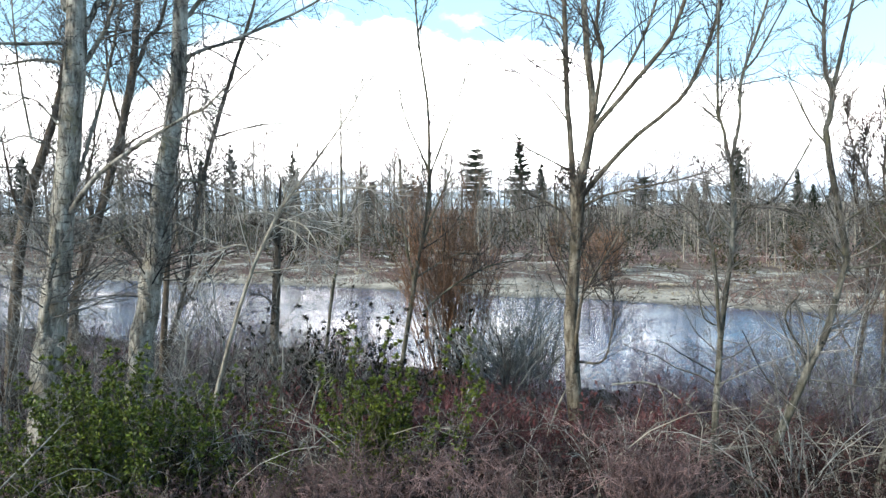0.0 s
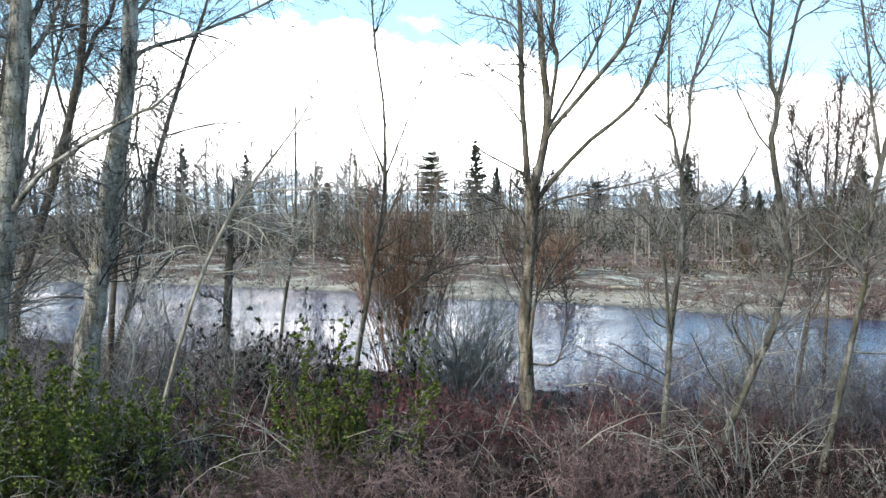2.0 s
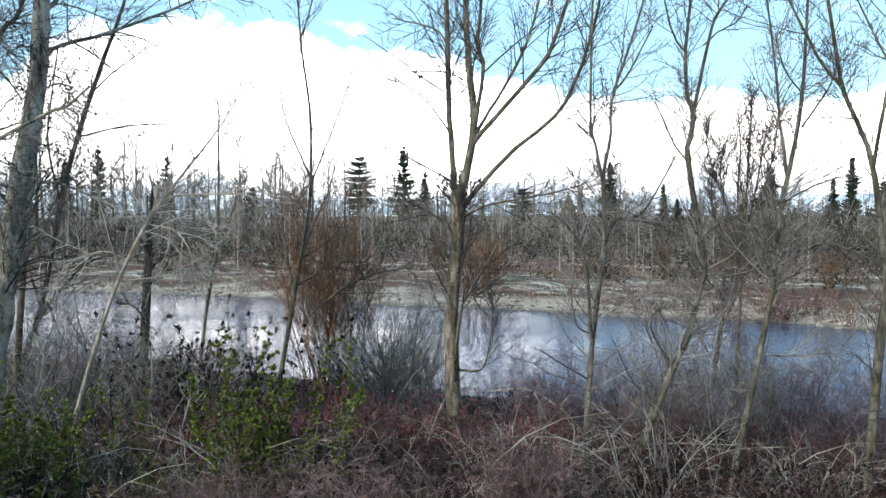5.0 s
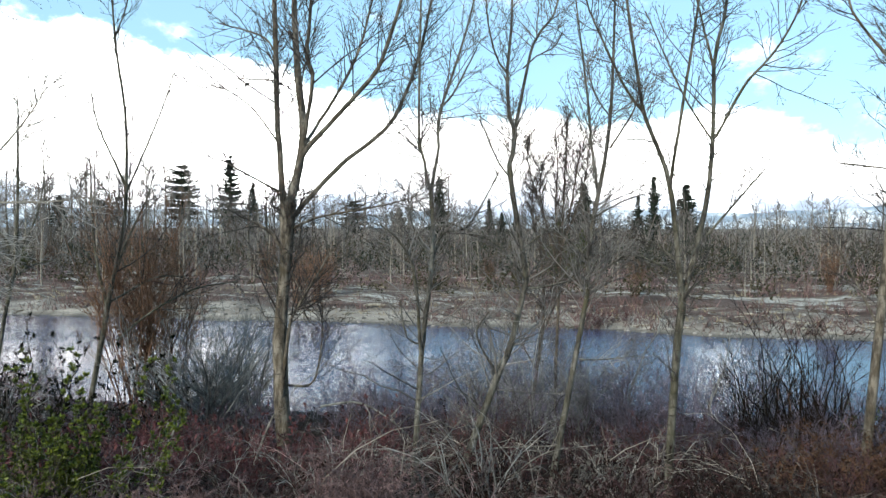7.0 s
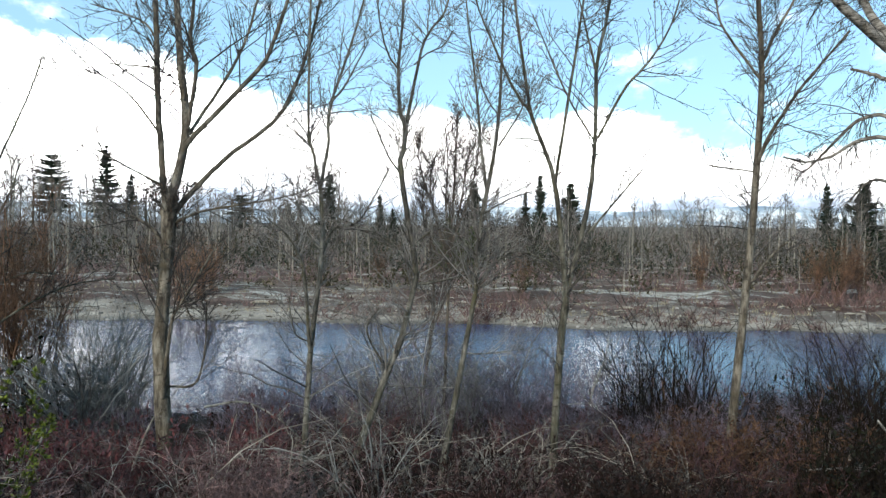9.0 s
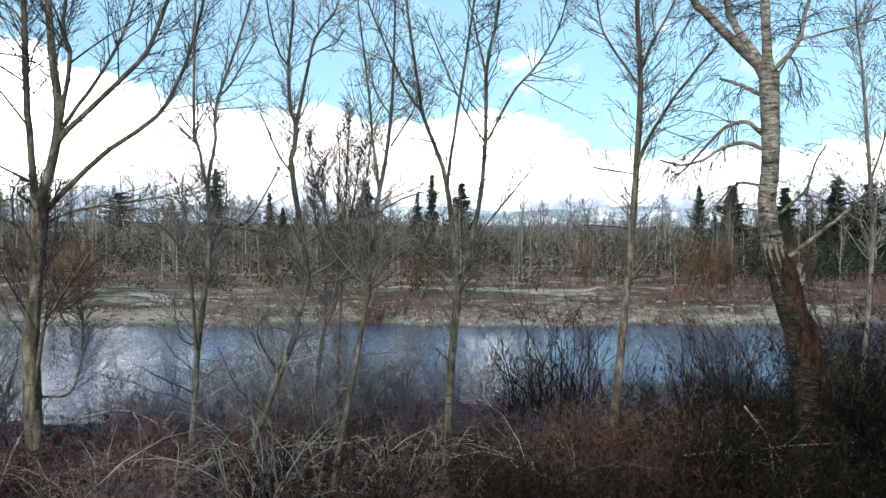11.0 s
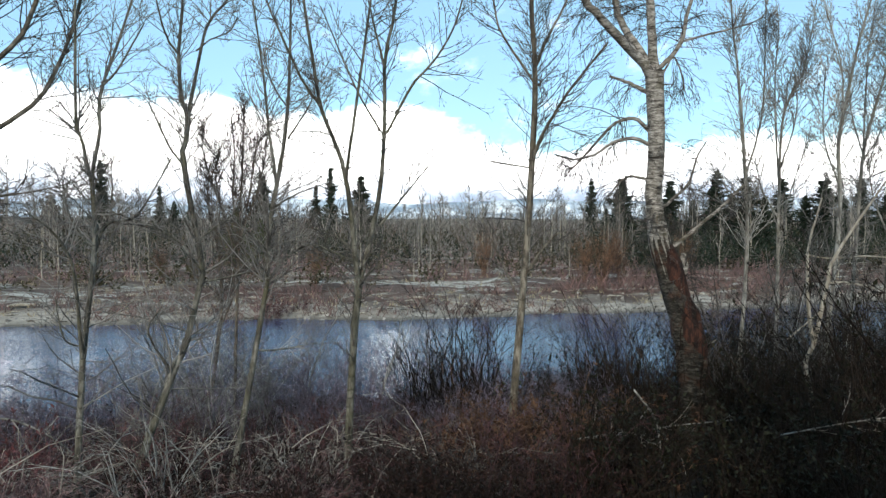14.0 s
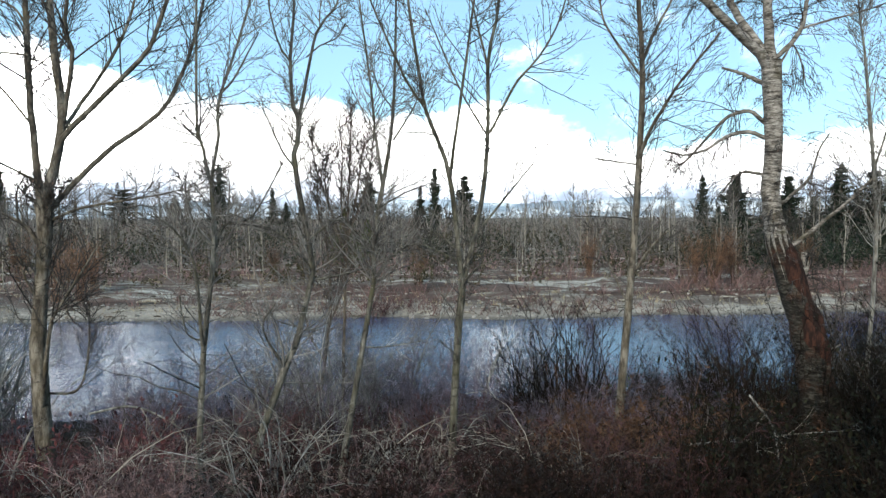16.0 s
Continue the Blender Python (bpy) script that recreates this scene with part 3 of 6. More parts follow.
bare_tree("alder_tree", (-5.29, 13.80), grown(), DARKBARK, TWIG,
          "slim dark alder stem close beside a birch", reach=1.0)
bough((0.00, 0.00, 1.82, 0.096), (0.12, 0.07, 3.41, 0.090), (0.21, 0.11, 4.08, 0.084), (0.84, 0.40, 6.34, 0.084), (1.23, 0.57, 8.06, 0.078), (1.38, 0.63, 9.31, 0.066), (1.71, 0.75, 13.15, 0.024))
bough((1.32, 0.61, 8.40), (1.49, 0.96, 9.16), (1.68, 1.20, 9.56), (1.90, 1.95, 11.58), thick=0.048, thin=0.025)
bough((0.79, 0.38, 6.23), (1.16, 0.51, 6.91), (1.94, 0.79, 7.39), thick=0.030, thin=0.012)
bough((1.06, 0.50, 7.25), (0.82, 0.59, 8.07), (0.71, 0.73, 8.89), (0.68, 0.94, 9.85), thick=0.030, thin=0.012)
bough((1.29, 0.59, 8.51), (1.55, 0.94, 8.11), (1.70, 1.16, 7.79), thick=0.024, thin=0.012)
bough((0.52, 0.26, 5.20), (0.34, 0.36, 6.00), (0.42, 0.62, 6.93), (0.41, 0.86, 8.00), thick=0.030, thin=0.012)
bare_tree("poplar_tree", (-7.44, 14.70), grown(), DARKBARK, TWIG_ASH,
          "slender dark poplar leaning over the brush", reach=1.5, shoots=2.0)
bough((-0.00, 0.00, 1.13, 0.057), (0.20, 0.08, 2.51, 0.057), (0.54, 0.20, 3.70, 0.051), (0.94, 0.34, 5.90, 0.051), (1.11, 0.39, 6.65, 0.051), (1.28, 0.44, 7.28, 0.051), (1.75, 0.57, 8.80, 0.044), (2.14, 0.67, 9.95, 0.032), (2.60, 0.78, 11.72, 0.013))
bough((1.23, 0.43, 7.16), (2.04, 1.06, 7.49), (2.85, 1.60, 7.61), thick=0.025, thin=0.013)
bough((1.58, 0.53, 8.17), (1.93, 0.57, 8.55), (2.63, 0.64, 9.12), thick=0.019, thin=0.013)
bough((0.91, 0.33, 5.84), (0.61, 0.60, 7.05), (0.61, 0.90, 8.11), (0.66, 1.22, 9.20), thick=0.025, thin=0.013)
bough((0.39, 0.15, 3.20), (0.82, 0.25, 3.88), (1.37, 0.37, 4.50), (1.97, 0.51, 4.74), thick=0.032, thin=0.013)
bough((0.51, 0.19, 3.63), (0.19, 0.48, 4.51), (-0.00, 0.69, 5.14), thick=0.025, thin=0.013)
bare_tree("poplar_tree", (-6.26, 16.32), grown(), DARKBARK, TWIG_ASH,
          "thin leaning poplar stem with sparse twigs", shoots=0.9, reach=1.1, low=0.2)
bough((0.00, 0.00, 2.40, 0.034), (0.15, 0.05, 3.07, 0.031), (0.56, 0.16, 4.41, 0.029), (0.95, 0.26, 5.30, 0.026), (1.18, 0.31, 5.68, 0.025), (1.91, 0.43, 6.66, 0.015), (2.18, 0.47, 7.07, 0.011), (2.34, 0.49, 7.38, 0.006))
bough((1.09, 0.29, 5.49), (1.51, 0.55, 5.34), (1.83, 0.73, 5.14), thick=0.017, thin=0.009)
bough((1.22, 0.32, 5.72), (1.49, 0.27, 5.80), (2.44, 0.04, 5.83), (2.87, -0.08, 5.90), thick=0.017, thin=0.008)
bough((1.05, 0.28, 5.38), (1.40, 0.23, 5.29), (1.62, 0.15, 5.00), (1.68, 0.06, 4.73), thick=0.012, thin=0.008)
bough((1.05, 0.28, 5.47), (0.68, 0.08, 5.50), thick=0.012, thin=0.008)
bough((1.16, 0.31, 5.66), (1.00, 0.49, 6.16), thick=0.017, thin=0.008)
bough((0.63, 0.18, 4.58), (1.45, 0.31, 4.65), thick=0.012, thin=0.008)
bough((0.75, 0.21, 4.88), (0.47, 0.18, 5.01), (0.06, 0.11, 4.89), (-0.19, 0.08, 4.60), thick=0.012, thin=0.008)
bough((0.96, 0.26, 5.30), (1.30, 0.27, 5.16), (1.56, 0.23, 4.82), thick=0.012, thin=0.008)
bare_tree("leaning_sapling", (-3.46, 10.95), grown(), PALEWOOD, TWIG_GREY,
          "pale dead sapling leaning over the thicket", buds=0, low=0.3, rise=0.1, shoots=1.3)
bough((0.00, 0.00, 0.77, 0.104), (0.20, 0.05, 4.03, 0.091), (0.36, 0.08, 6.30, 0.020))
bough((0.19, 0.05, 4.16), (0.50, 0.12, 4.55), (0.90, 0.20, 4.82), thick=0.026, thin=0.013)
bough((0.14, 0.03, 3.22), (-0.09, -0.06, 3.50), (-0.39, -0.17, 3.59), thick=0.026, thin=0.013)
bough((0.22, 0.05, 4.70), (0.02, -0.06, 5.10), (-0.22, -0.16, 5.24), thick=0.026, thin=0.013)
bare_tree("ivied_snag", (-4.06, 17.52), grown(), DARKBARK, TWIG_DARK,
          "dark ivy-choked snag at the water's edge", shoots=3.0, reach=0.35, low=0.15, buds=1)
bough((0.00, 0.00, 1.39, 0.043), (0.23, 0.04, 3.21, 0.043), (0.50, 0.08, 4.84, 0.040), (0.58, 0.09, 7.42, 0.025), (0.59, 0.09, 8.46, 0.014))
bough((0.50, 0.08, 4.81), (-0.07, 0.09, 5.86), (-0.31, 0.08, 6.16), thick=0.029, thin=0.015)
bough((0.52, 0.08, 4.84), (0.79, 0.16, 5.40), (0.97, 0.23, 5.92), (1.10, 0.30, 6.68), thick=0.029, thin=0.015)
bough((0.42, 0.07, 4.27), (0.76, 0.29, 4.56), (1.20, 0.51, 4.69), thick=0.022, thin=0.015)
bare_tree("alder_sapling", (-3.12, 19.74), grown(), SAPLING, TWIG_PALE,
          "thin young alder with a three-way fork", shoots=0.8)
bough((-0.00, 0.00, 1.29, 0.055), (0.44, 0.02, 3.88, 0.055), (0.66, 0.03, 4.94, 0.037), (0.80, 0.03, 5.97, 0.037), (0.82, 0.03, 7.76, 0.028), (0.63, 0.03, 9.41, 0.022), (0.51, 0.03, 11.90, 0.012))
bough((0.42, 0.02, 3.91), (0.27, 0.13, 4.55), (0.17, 0.25, 5.33), (0.11, 0.50, 6.92), thick=0.037, thin=0.013)
bough((0.56, 0.03, 4.43), (0.83, 0.37, 5.26), (1.17, 0.68, 5.99), (1.38, 0.93, 6.67), thick=0.031, thin=0.013)
bough((0.81, 0.03, 6.36), (0.30, 0.43, 7.59), (0.13, 0.67, 8.38), thick=0.025, thin=0.013)
bough((0.82, 0.03, 6.23), (1.53, 0.86, 8.06), (1.82, 1.24, 9.00), thick=0.025, thin=0.013)
bough((0.60, 0.03, 9.41), (0.83, 0.14, 10.06), (0.96, 0.28, 10.98), thick=0.018, thin=0.012)
bough((0.61, 0.03, 3.12), (1.20, -0.20, 3.66), (1.83, -0.45, 4.06), (2.32, -0.65, 4.26), (2.97, -0.93, 4.36), thick=0.025, thin=0.012)
bough((0.45, 0.02, 3.91), (1.34, 0.36, 4.39), (2.02, 0.55, 4.40), thick=0.025, thin=0.013)
bare_tree("poplar_sapling", (-1.01, 16.96), grown(), SAPLING, TWIG,
          "slim grey-green poplar sapling with upswept arms")
bough((-0.00, 0.00, 0.57, 0.145), (-0.15, 0.03, 3.08, 0.122), (-0.12, 0.02, 4.23, 0.104), (-0.04, 0.01, 5.17, 0.104), (-0.03, 0.01, 5.64, 0.127), (0.00, 0.00, 5.90, 0.118))
bough((-0.07, 0.02, 5.68), (-0.07, 0.60, 7.10), (-0.03, 1.00, 8.14), (0.02, 1.40, 9.23), (0.08, 2.52, 12.55), thick=0.054, thin=0.033)
bough((0.01, 0.00, 5.87), (0.31, 0.37, 7.02), (0.31, 0.96, 8.72), (0.43, 1.93, 11.85), thick=0.077, thin=0.031)
bough((0.13, -0.02, 6.49), (0.35, -0.04, 6.88), (1.32, -0.19, 7.98), (1.62, -0.23, 8.59), (2.09, -0.27, 10.16), (2.26, -0.27, 11.12), thick=0.045, thin=0.019)
bough((-0.03, 0.01, 5.56), (0.80, 0.08, 6.49), (1.68, 0.06, 7.20), (2.01, 0.08, 7.75), (2.25, 0.12, 8.31), (2.46, 0.19, 8.97), (2.68, 0.30, 9.92), thick=0.045, thin=0.020)
bough((0.23, -0.04, 6.88), (0.32, -0.36, 7.87), (0.21, -0.49, 8.37), (0.25, -1.06, 10.04), thick=0.036, thin=0.017)
bough((0.27, -0.05, 6.88), (1.17, 0.25, 8.35), (1.68, 0.57, 9.83), thick=0.032, thin=0.015)
bough((-0.17, 0.03, 6.89), (-0.55, 0.14, 7.42), (-0.92, 0.21, 7.70), (-1.21, 0.26, 7.78), thick=0.018, thin=0.009)
bough((-0.11, 0.02, 6.06), (-1.09, -0.06, 6.57), thick=0.018, thin=0.009)
bough((-0.03, 0.01, 5.43), (0.42, -0.33, 5.67), (1.32, -1.07, 5.86), (1.75, -1.51, 6.01), thick=0.023, thin=0.008)
bough((-0.19, 0.04, 8.32), (-0.40, 0.19, 8.63), (-1.07, 0.51, 8.86), thick=0.018, thin=0.009)
bough((-0.19, 0.04, 7.90), (-0.84, 0.45, 7.96), thick=0.014, thin=0.009)
bough((-0.15, 0.03, 2.51), (-0.09, -0.49, 3.92), (0.04, -0.67, 4.30), (0.44, -1.18, 5.19), thick=0.041, thin=0.012)
bough((-0.09, 0.02, 5.12), (-0.32, 0.17, 5.45), (-0.77, 0.38, 5.70), thick=0.032, thin=0.014)
bough((-0.11, 0.02, 5.17), (-0.00, -0.03, 4.79), (0.17, -0.10, 4.42), (0.23, -0.14, 4.05), thick=0.018, thin=0.009)
bough((-0.11, 0.02, 4.23), (-0.31, -0.08, 4.61), (-0.44, -0.19, 4.99), (-0.85, -0.27, 4.82), thick=0.018, thin=0.009)
bough((-0.09, 0.02, 2.89), (0.33, -0.15, 2.92), (0.46, -0.29, 3.51), (0.45, -0.44, 4.27), thick=0.02, thin=0.008)
bare_tree("maple_tree", (2.33, 12.28), grown(), POPLAR, TWIG,
          "many-stemmed maple tree with upswept budding boughs", reach=1.1, shoots=1.4, fine=1.2, near=0.94, broom=(0.5, 1.0, 14, 0.8))
bough((-0.00, -0.00, 0.45, 0.068), (0.13, -0.05, 2.99, 0.052), (0.33, -0.13, 4.96, 0.045), (0.30, -0.12, 6.15, 0.039), (0.28, -0.11, 6.28, 0.031))
bough((0.30, -0.12, 6.15), (0.22, 0.12, 6.93), (0.20, 0.30, 7.60), (0.62, 1.20, 12.05), thick=0.031, thin=0.014)
bough((0.30, -0.12, 6.18), (0.54, 0.10, 7.06), (0.69, 0.32, 7.87), (1.42, 0.64, 9.73), (2.09, 1.04, 11.96), thick=0.034, thin=0.015)
bough((0.12, -0.05, 2.99), (-0.18, -0.57, 4.46), (-0.39, -0.74, 4.99), (-0.68, -0.84, 5.34), (-0.99, -0.91, 5.57), thick=0.037, thin=0.014)
bough((0.33, -0.13, 4.90), (0.56, -0.16, 5.39), (1.03, -0.31, 5.56), (1.63, -0.46, 6.63), thick=0.026, thin=0.011)
bough((0.33, -0.13, 4.96), (0.11, -0.17, 5.18), (-0.11, -0.26, 5.50), (-0.27, -0.40, 5.92), thick=0.021, thin=0.010)
bough((0.48, -0.19, 7.84), (0.73, -0.22, 8.13), (1.24, -0.23, 9.06), thick=0.021, thin=0.011)
bough((0.13, -0.05, 3.21), (-0.12, -0.00, 3.33), (-0.24, -0.02, 3.66), (-0.31, -0.06, 4.10), thick=0.016, thin=0.010)
bare_tree("maple_sapling", (5.02, 13.61), grown(), ALDERBARK, TWIG_ASH,
          "straight young maple with a narrow fork", near=0.64, broom=(0.15, 0.85, 34, 0.85), shoots=1.4, reach=1.1, low=0.14, angle=46)
bough((-0.00, -0.00, 0.05, 0.076), (0.16, -0.08, 0.69, 0.076), (0.43, -0.20, 1.55, 0.071), (0.83, -0.39, 2.78, 0.066), (1.02, -0.49, 3.27, 0.061), (1.22, -0.60, 4.26, 0.051), (1.26, -0.62, 4.72, 0.051), (1.00, -0.48, 6.47, 0.051), (1.05, -0.51, 6.91, 0.046), (1.07, -0.52, 7.31, 0.046), (0.98, -0.47, 7.63, 0.035), (0.95, -0.45, 8.47, 0.030), (1.01, -0.49, 9.20, 0.025), (1.05, -0.51, 11.07, 0.010))
bough((1.07, -0.52, 7.27), (1.56, -0.22, 8.80), (1.80, -0.17, 9.28), (2.12, -0.17, 9.71), (2.45, -0.05, 10.63), thick=0.035, thin=0.016)
bough((0.98, -0.47, 6.47), (0.86, -0.22, 6.80), (0.72, 0.24, 7.59), thick=0.020, thin=0.011)
bough((1.25, -0.62, 4.56), (0.80, -0.37, 5.19), (-0.06, 0.03, 5.61), thick=0.020, thin=0.010)
bough((1.22, -0.60, 4.34), (1.87, -0.67, 4.43), (2.47, -0.75, 4.59), (3.22, -0.83, 5.08), thick=0.025, thin=0.011)
bough((1.19, -0.58, 5.09), (1.73, -1.08, 5.63), thick=0.020, thin=0.010)
bough((0.81, -0.38, 2.73), (0.42, -0.45, 3.31), (0.31, -0.54, 3.64), (0.44, -0.76, 3.97), thick=0.025, thin=0.010)
bough((1.21, -0.59, 8.47), (1.44, -0.69, 8.69), (1.73, -0.82, 8.86), (1.88, -0.88, 9.13), thick=0.015, thin=0.010)
bough((0.97, -0.46, 8.36), (0.71, -0.51, 8.63), (0.44, -0.69, 9.17), (0.26, -0.95, 9.77), thick=0.020, thin=0.010)
bare_tree("maple_sapling", (5.48, 12.89), grown(), ALDERBARK, TWIG_ASH,
          "crooked grey-green sapling with a kinked trunk", near=0.66, broom=(0.15, 0.85, 34, 0.85), shoots=1.5, reach=1.1, low=0.14, angle=48)
bough((0.00, -0.00, -0.38, 0.076), (0.62, -0.38, 3.70, 0.052), (0.69, -0.43, 4.27, 0.049), (0.71, -0.45, 4.96, 0.049), (0.79, -0.50, 5.76, 0.049), (0.99, -0.63, 7.12, 0.038), (1.07, -0.69, 8.69, 0.027), (1.11, -0.72, 11.70, 0.011))
bough((0.85, -0.54, 6.21), (0.57, -0.69, 7.20), (0.40, -0.84, 7.94), (-0.22, -1.26, 10.09), thick=0.033, thin=0.010)
bough((1.03, -0.67, 7.06), (1.35, -0.99, 7.78), (1.41, -1.08, 8.22), thick=0.022, thin=0.011)
bough((0.69, -0.43, 4.27), (1.04, -0.60, 4.73), (1.54, -0.89, 4.96), (2.09, -1.21, 4.28), thick=0.022, thin=0.011)
bough((0.71, -0.44, 4.84), (0.11, -0.35, 5.41), (-0.23, -0.27, 5.46), thick=0.022, thin=0.011)
bough((0.78, -0.49, 5.70), (1.04, -0.96, 5.98), (1.28, -1.39, 6.14), thick=0.022, thin=0.011)
bough((0.51, -0.31, 2.89), (1.02, -0.46, 2.87), (1.72, -0.68, 2.94), thick=0.016, thin=0.011)
bough((1.03, -0.66, 7.68), (0.74, -0.57, 8.12), (0.53, -0.58, 8.76), thick=0.016, thin=0.011)
bare_tree("maple_sapling", (7.58, 12.94), grown(), ALDERBARK, TWIG_ASH,
          "slanting grey sapling with upright shoots", near=0.62, broom=(0.15, 0.85, 34, 0.85), shoots=1.5, reach=1.1, low=0.14, angle=46)
bough((-0.00, -0.00, 2.46, 0.035), (0.19, -0.12, 7.83, 0.012))
bough((0.07, -0.04, 4.80), (-0.08, 0.97, 6.67), (-0.01, 1.27, 7.47), thick=0.023, thin=0.012)
bough((0.07, -0.04, 4.92), (0.16, 0.31, 5.90), (0.36, 0.55, 6.79), (0.46, 0.84, 7.71), thick=0.023, thin=0.012)
bough((0.09, -0.05, 5.04), (0.33, -0.34, 6.01), (0.43, -0.50, 6.73), (0.43, -0.59, 7.32), thick=0.023, thin=0.011)
bough((0.08, -0.05, 4.92), (0.22, -0.17, 5.77), (0.38, -0.34, 7.22), thick=0.023, thin=0.012)
bough((0.04, -0.02, 4.43), (-0.33, 0.21, 5.28), (-0.43, 0.28, 5.77), (-0.41, 0.28, 6.38), thick=0.023, thin=0.012)
bough((0.06, -0.04, 4.55), (-0.18, 0.35, 6.14), (-0.09, 0.41, 6.89), thick=0.023, thin=0.012)
bare_tree("alder_shrub", (8.26, 13.70), grown(), DARKBARK, TWIG,
          "dense upright alder shrub hung with dark catkins", shoots=3.2, buds=1, reach=0.8, rise=0.6)
bough((0.00, -0.00, 0.84, 0.042), (0.25, -0.15, 3.13, 0.036), (0.30, -0.17, 3.89, 0.030), (0.19, -0.11, 5.40, 0.018))
bough((0.24, -0.14, 3.07), (0.67, -0.28, 4.14), thick=0.018, thin=0.012)
bough((0.16, -0.09, 2.37), (-0.07, 0.07, 2.87), (-0.17, 0.16, 3.37), thick=0.018, thin=0.012)
bare_tree("alder_sapling", (8.00, 14.43), grown(), DARKBARK, TWIG,
          "thin dark sapling at the water's edge", shoots=1.3)
bough((-0.00, 0.00, 0.18, 0.078), (0.05, -0.04, 2.36, 0.068), (0.16, -0.13, 4.21, 0.068), (0.14, -0.12, 4.52, 0.054), (-0.02, 0.02, 6.32, 0.042), (-0.34, 0.27, 7.41, 0.032), (-0.42, 0.33, 7.96, 0.029), (-0.60, 0.47, 9.47, 0.024), (-0.72, 0.55, 11.27, 0.010))
bough((-0.01, 0.01, 6.24), (0.57, -0.01, 9.54), (0.77, 0.05, 11.22), thick=0.034, thin=0.015)
bough((0.16, -0.14, 4.27), (0.70, 0.04, 5.43), (1.20, 0.31, 6.84), (1.62, 0.76, 8.57), (2.12, 0.97, 10.03), (2.73, 1.35, 12.23), thick=0.054, thin=0.024)
bough((0.51, -0.45, 8.21), (0.22, -0.18, 9.84), thick=0.024, thin=0.010)
bough((0.53, -0.47, 7.04), (0.84, -0.84, 7.91), (1.07, -1.14, 8.32), (1.28, -1.43, 8.91), (1.38, -1.63, 9.64), thick=0.029, thin=0.012)
bough((0.44, -0.38, 5.36), (1.32, -0.81, 6.51), thick=0.024, thin=0.012)
bough((0.51, -0.45, 6.96), (-0.03, -0.29, 7.81), (-0.73, -0.21, 9.09), thick=0.020, thin=0.009)
bough((-0.36, 0.29, 7.51), (-0.68, 0.40, 7.95), (-1.12, 0.49, 8.80), (-1.35, 0.52, 9.27), (-1.54, 0.51, 9.82), thick=0.027, thin=0.012)
bough((0.09, -0.08, 4.93), (-0.07, 0.32, 5.22), (-0.28, 0.72, 5.32), thick=0.015, thin=0.010)
bough((0.12, -0.10, 4.72), (-0.39, 0.32, 5.02), thick=0.015, thin=0.010)
bough((0.15, -0.13, 4.32), (0.44, -0.35, 4.63), (0.81, -0.67, 4.79), thick=0.015, thin=0.010)
bare_tree("poplar_tree", (8.57, 10.42), grown(), SAPLING, TWIG,
          "twin-stemmed young poplar forking into a wide V", near=0.69, broom=(0.2, 0.8, 18, 0.5), shoots=1.3, reach=1.1, low=0.14, angle=44)
bough((0.00, -0.00, 0.11, 0.093), (0.22, -0.29, 5.02, 0.075), (0.30, -0.40, 7.79, 0.061), (0.30, -0.39, 8.86, 0.052), (0.25, -0.33, 10.17, 0.046), (0.21, -0.28, 13.23, 0.017))
bough((0.27, -0.36, 6.71), (0.18, -0.68, 7.22), (0.12, -1.07, 7.70), (0.07, -1.51, 8.16), (-0.03, -2.36, 8.87), thick=0.041, thin=0.016)
bough((0.30, -0.40, 8.39), (-0.19, 0.09, 9.39), (-0.35, 0.20, 10.03), (-0.46, 0.23, 10.83), thick=0.029, thin=0.014)
bough((0.30, -0.40, 8.65), (0.46, -0.54, 9.22), (0.79, -0.88, 10.18), (0.97, -1.04, 11.01), thick=0.035, thin=0.015)
bough((0.20, -0.27, 4.29), (0.18, -0.77, 4.91), (0.19, -1.15, 5.25), thick=0.035, thin=0.017)
bough((0.26, -0.35, 6.59), (-0.21, 0.42, 6.75), thick=0.017, thin=0.012)
bough((0.15, -0.20, 3.68), (-0.20, 0.62, 5.51), thick=0.023, thin=0.012)
bare_tree("poplar_tree", (12.58, 9.83), grown(), POPLAR, TWIG,
          "straight grey poplar with fine hanging twigs", near=0.74, broom=(0.12, 0.75, 30, 0.9), shoots=1.5, reach=1.1, low=0.15, angle=48)
bough((-0.00, -0.00, 0.45, 0.406), (-0.08, 0.18, 2.18, 0.326), (-0.20, 0.43, 3.41, 0.289), (-0.39, 0.82, 4.89, 0.252), (-0.44, 0.93, 5.39, 0.215), (-0.47, 0.99, 6.01, 0.191), (-0.46, 0.96, 7.24, 0.185), (-0.49, 1.01, 8.75, 0.209))
bough((-0.48, 1.01, 8.50), (-0.76, 1.12, 8.88), (-1.67, 1.62, 9.71), (-2.08, 1.79, 10.13), (-2.56, 1.90, 10.73), (-3.15, 1.91, 11.59), thick=0.117, thin=0.049)
bough((-0.53, 1.09, 8.85), (-0.69, 1.64, 9.71), (-0.73, 1.84, 10.24), (-0.72, 1.99, 10.96), (-0.62, 2.22, 12.81), thick=0.092, thin=0.044)
bough((-0.49, 1.01, 8.66), (-0.59, 1.09, 10.31), (-0.69, 1.04, 13.87), thick=0.111, thin=0.043)
bough((-0.47, 0.98, 8.75), (-0.20, 0.67, 9.15), (-0.06, 0.55, 9.58), (0.02, 0.53, 9.96), (0.47, 0.24, 11.59), thick=0.055, thin=0.025)
bough((-0.23, 0.49, 9.35), (0.10, -0.80, 9.56), (0.15, -1.12, 9.74), thick=0.025, thin=0.012)
bough((-0.51, 1.06, 8.21), (-0.64, 1.52, 8.52), (-0.78, 1.96, 8.70), thick=0.055, thin=0.025)
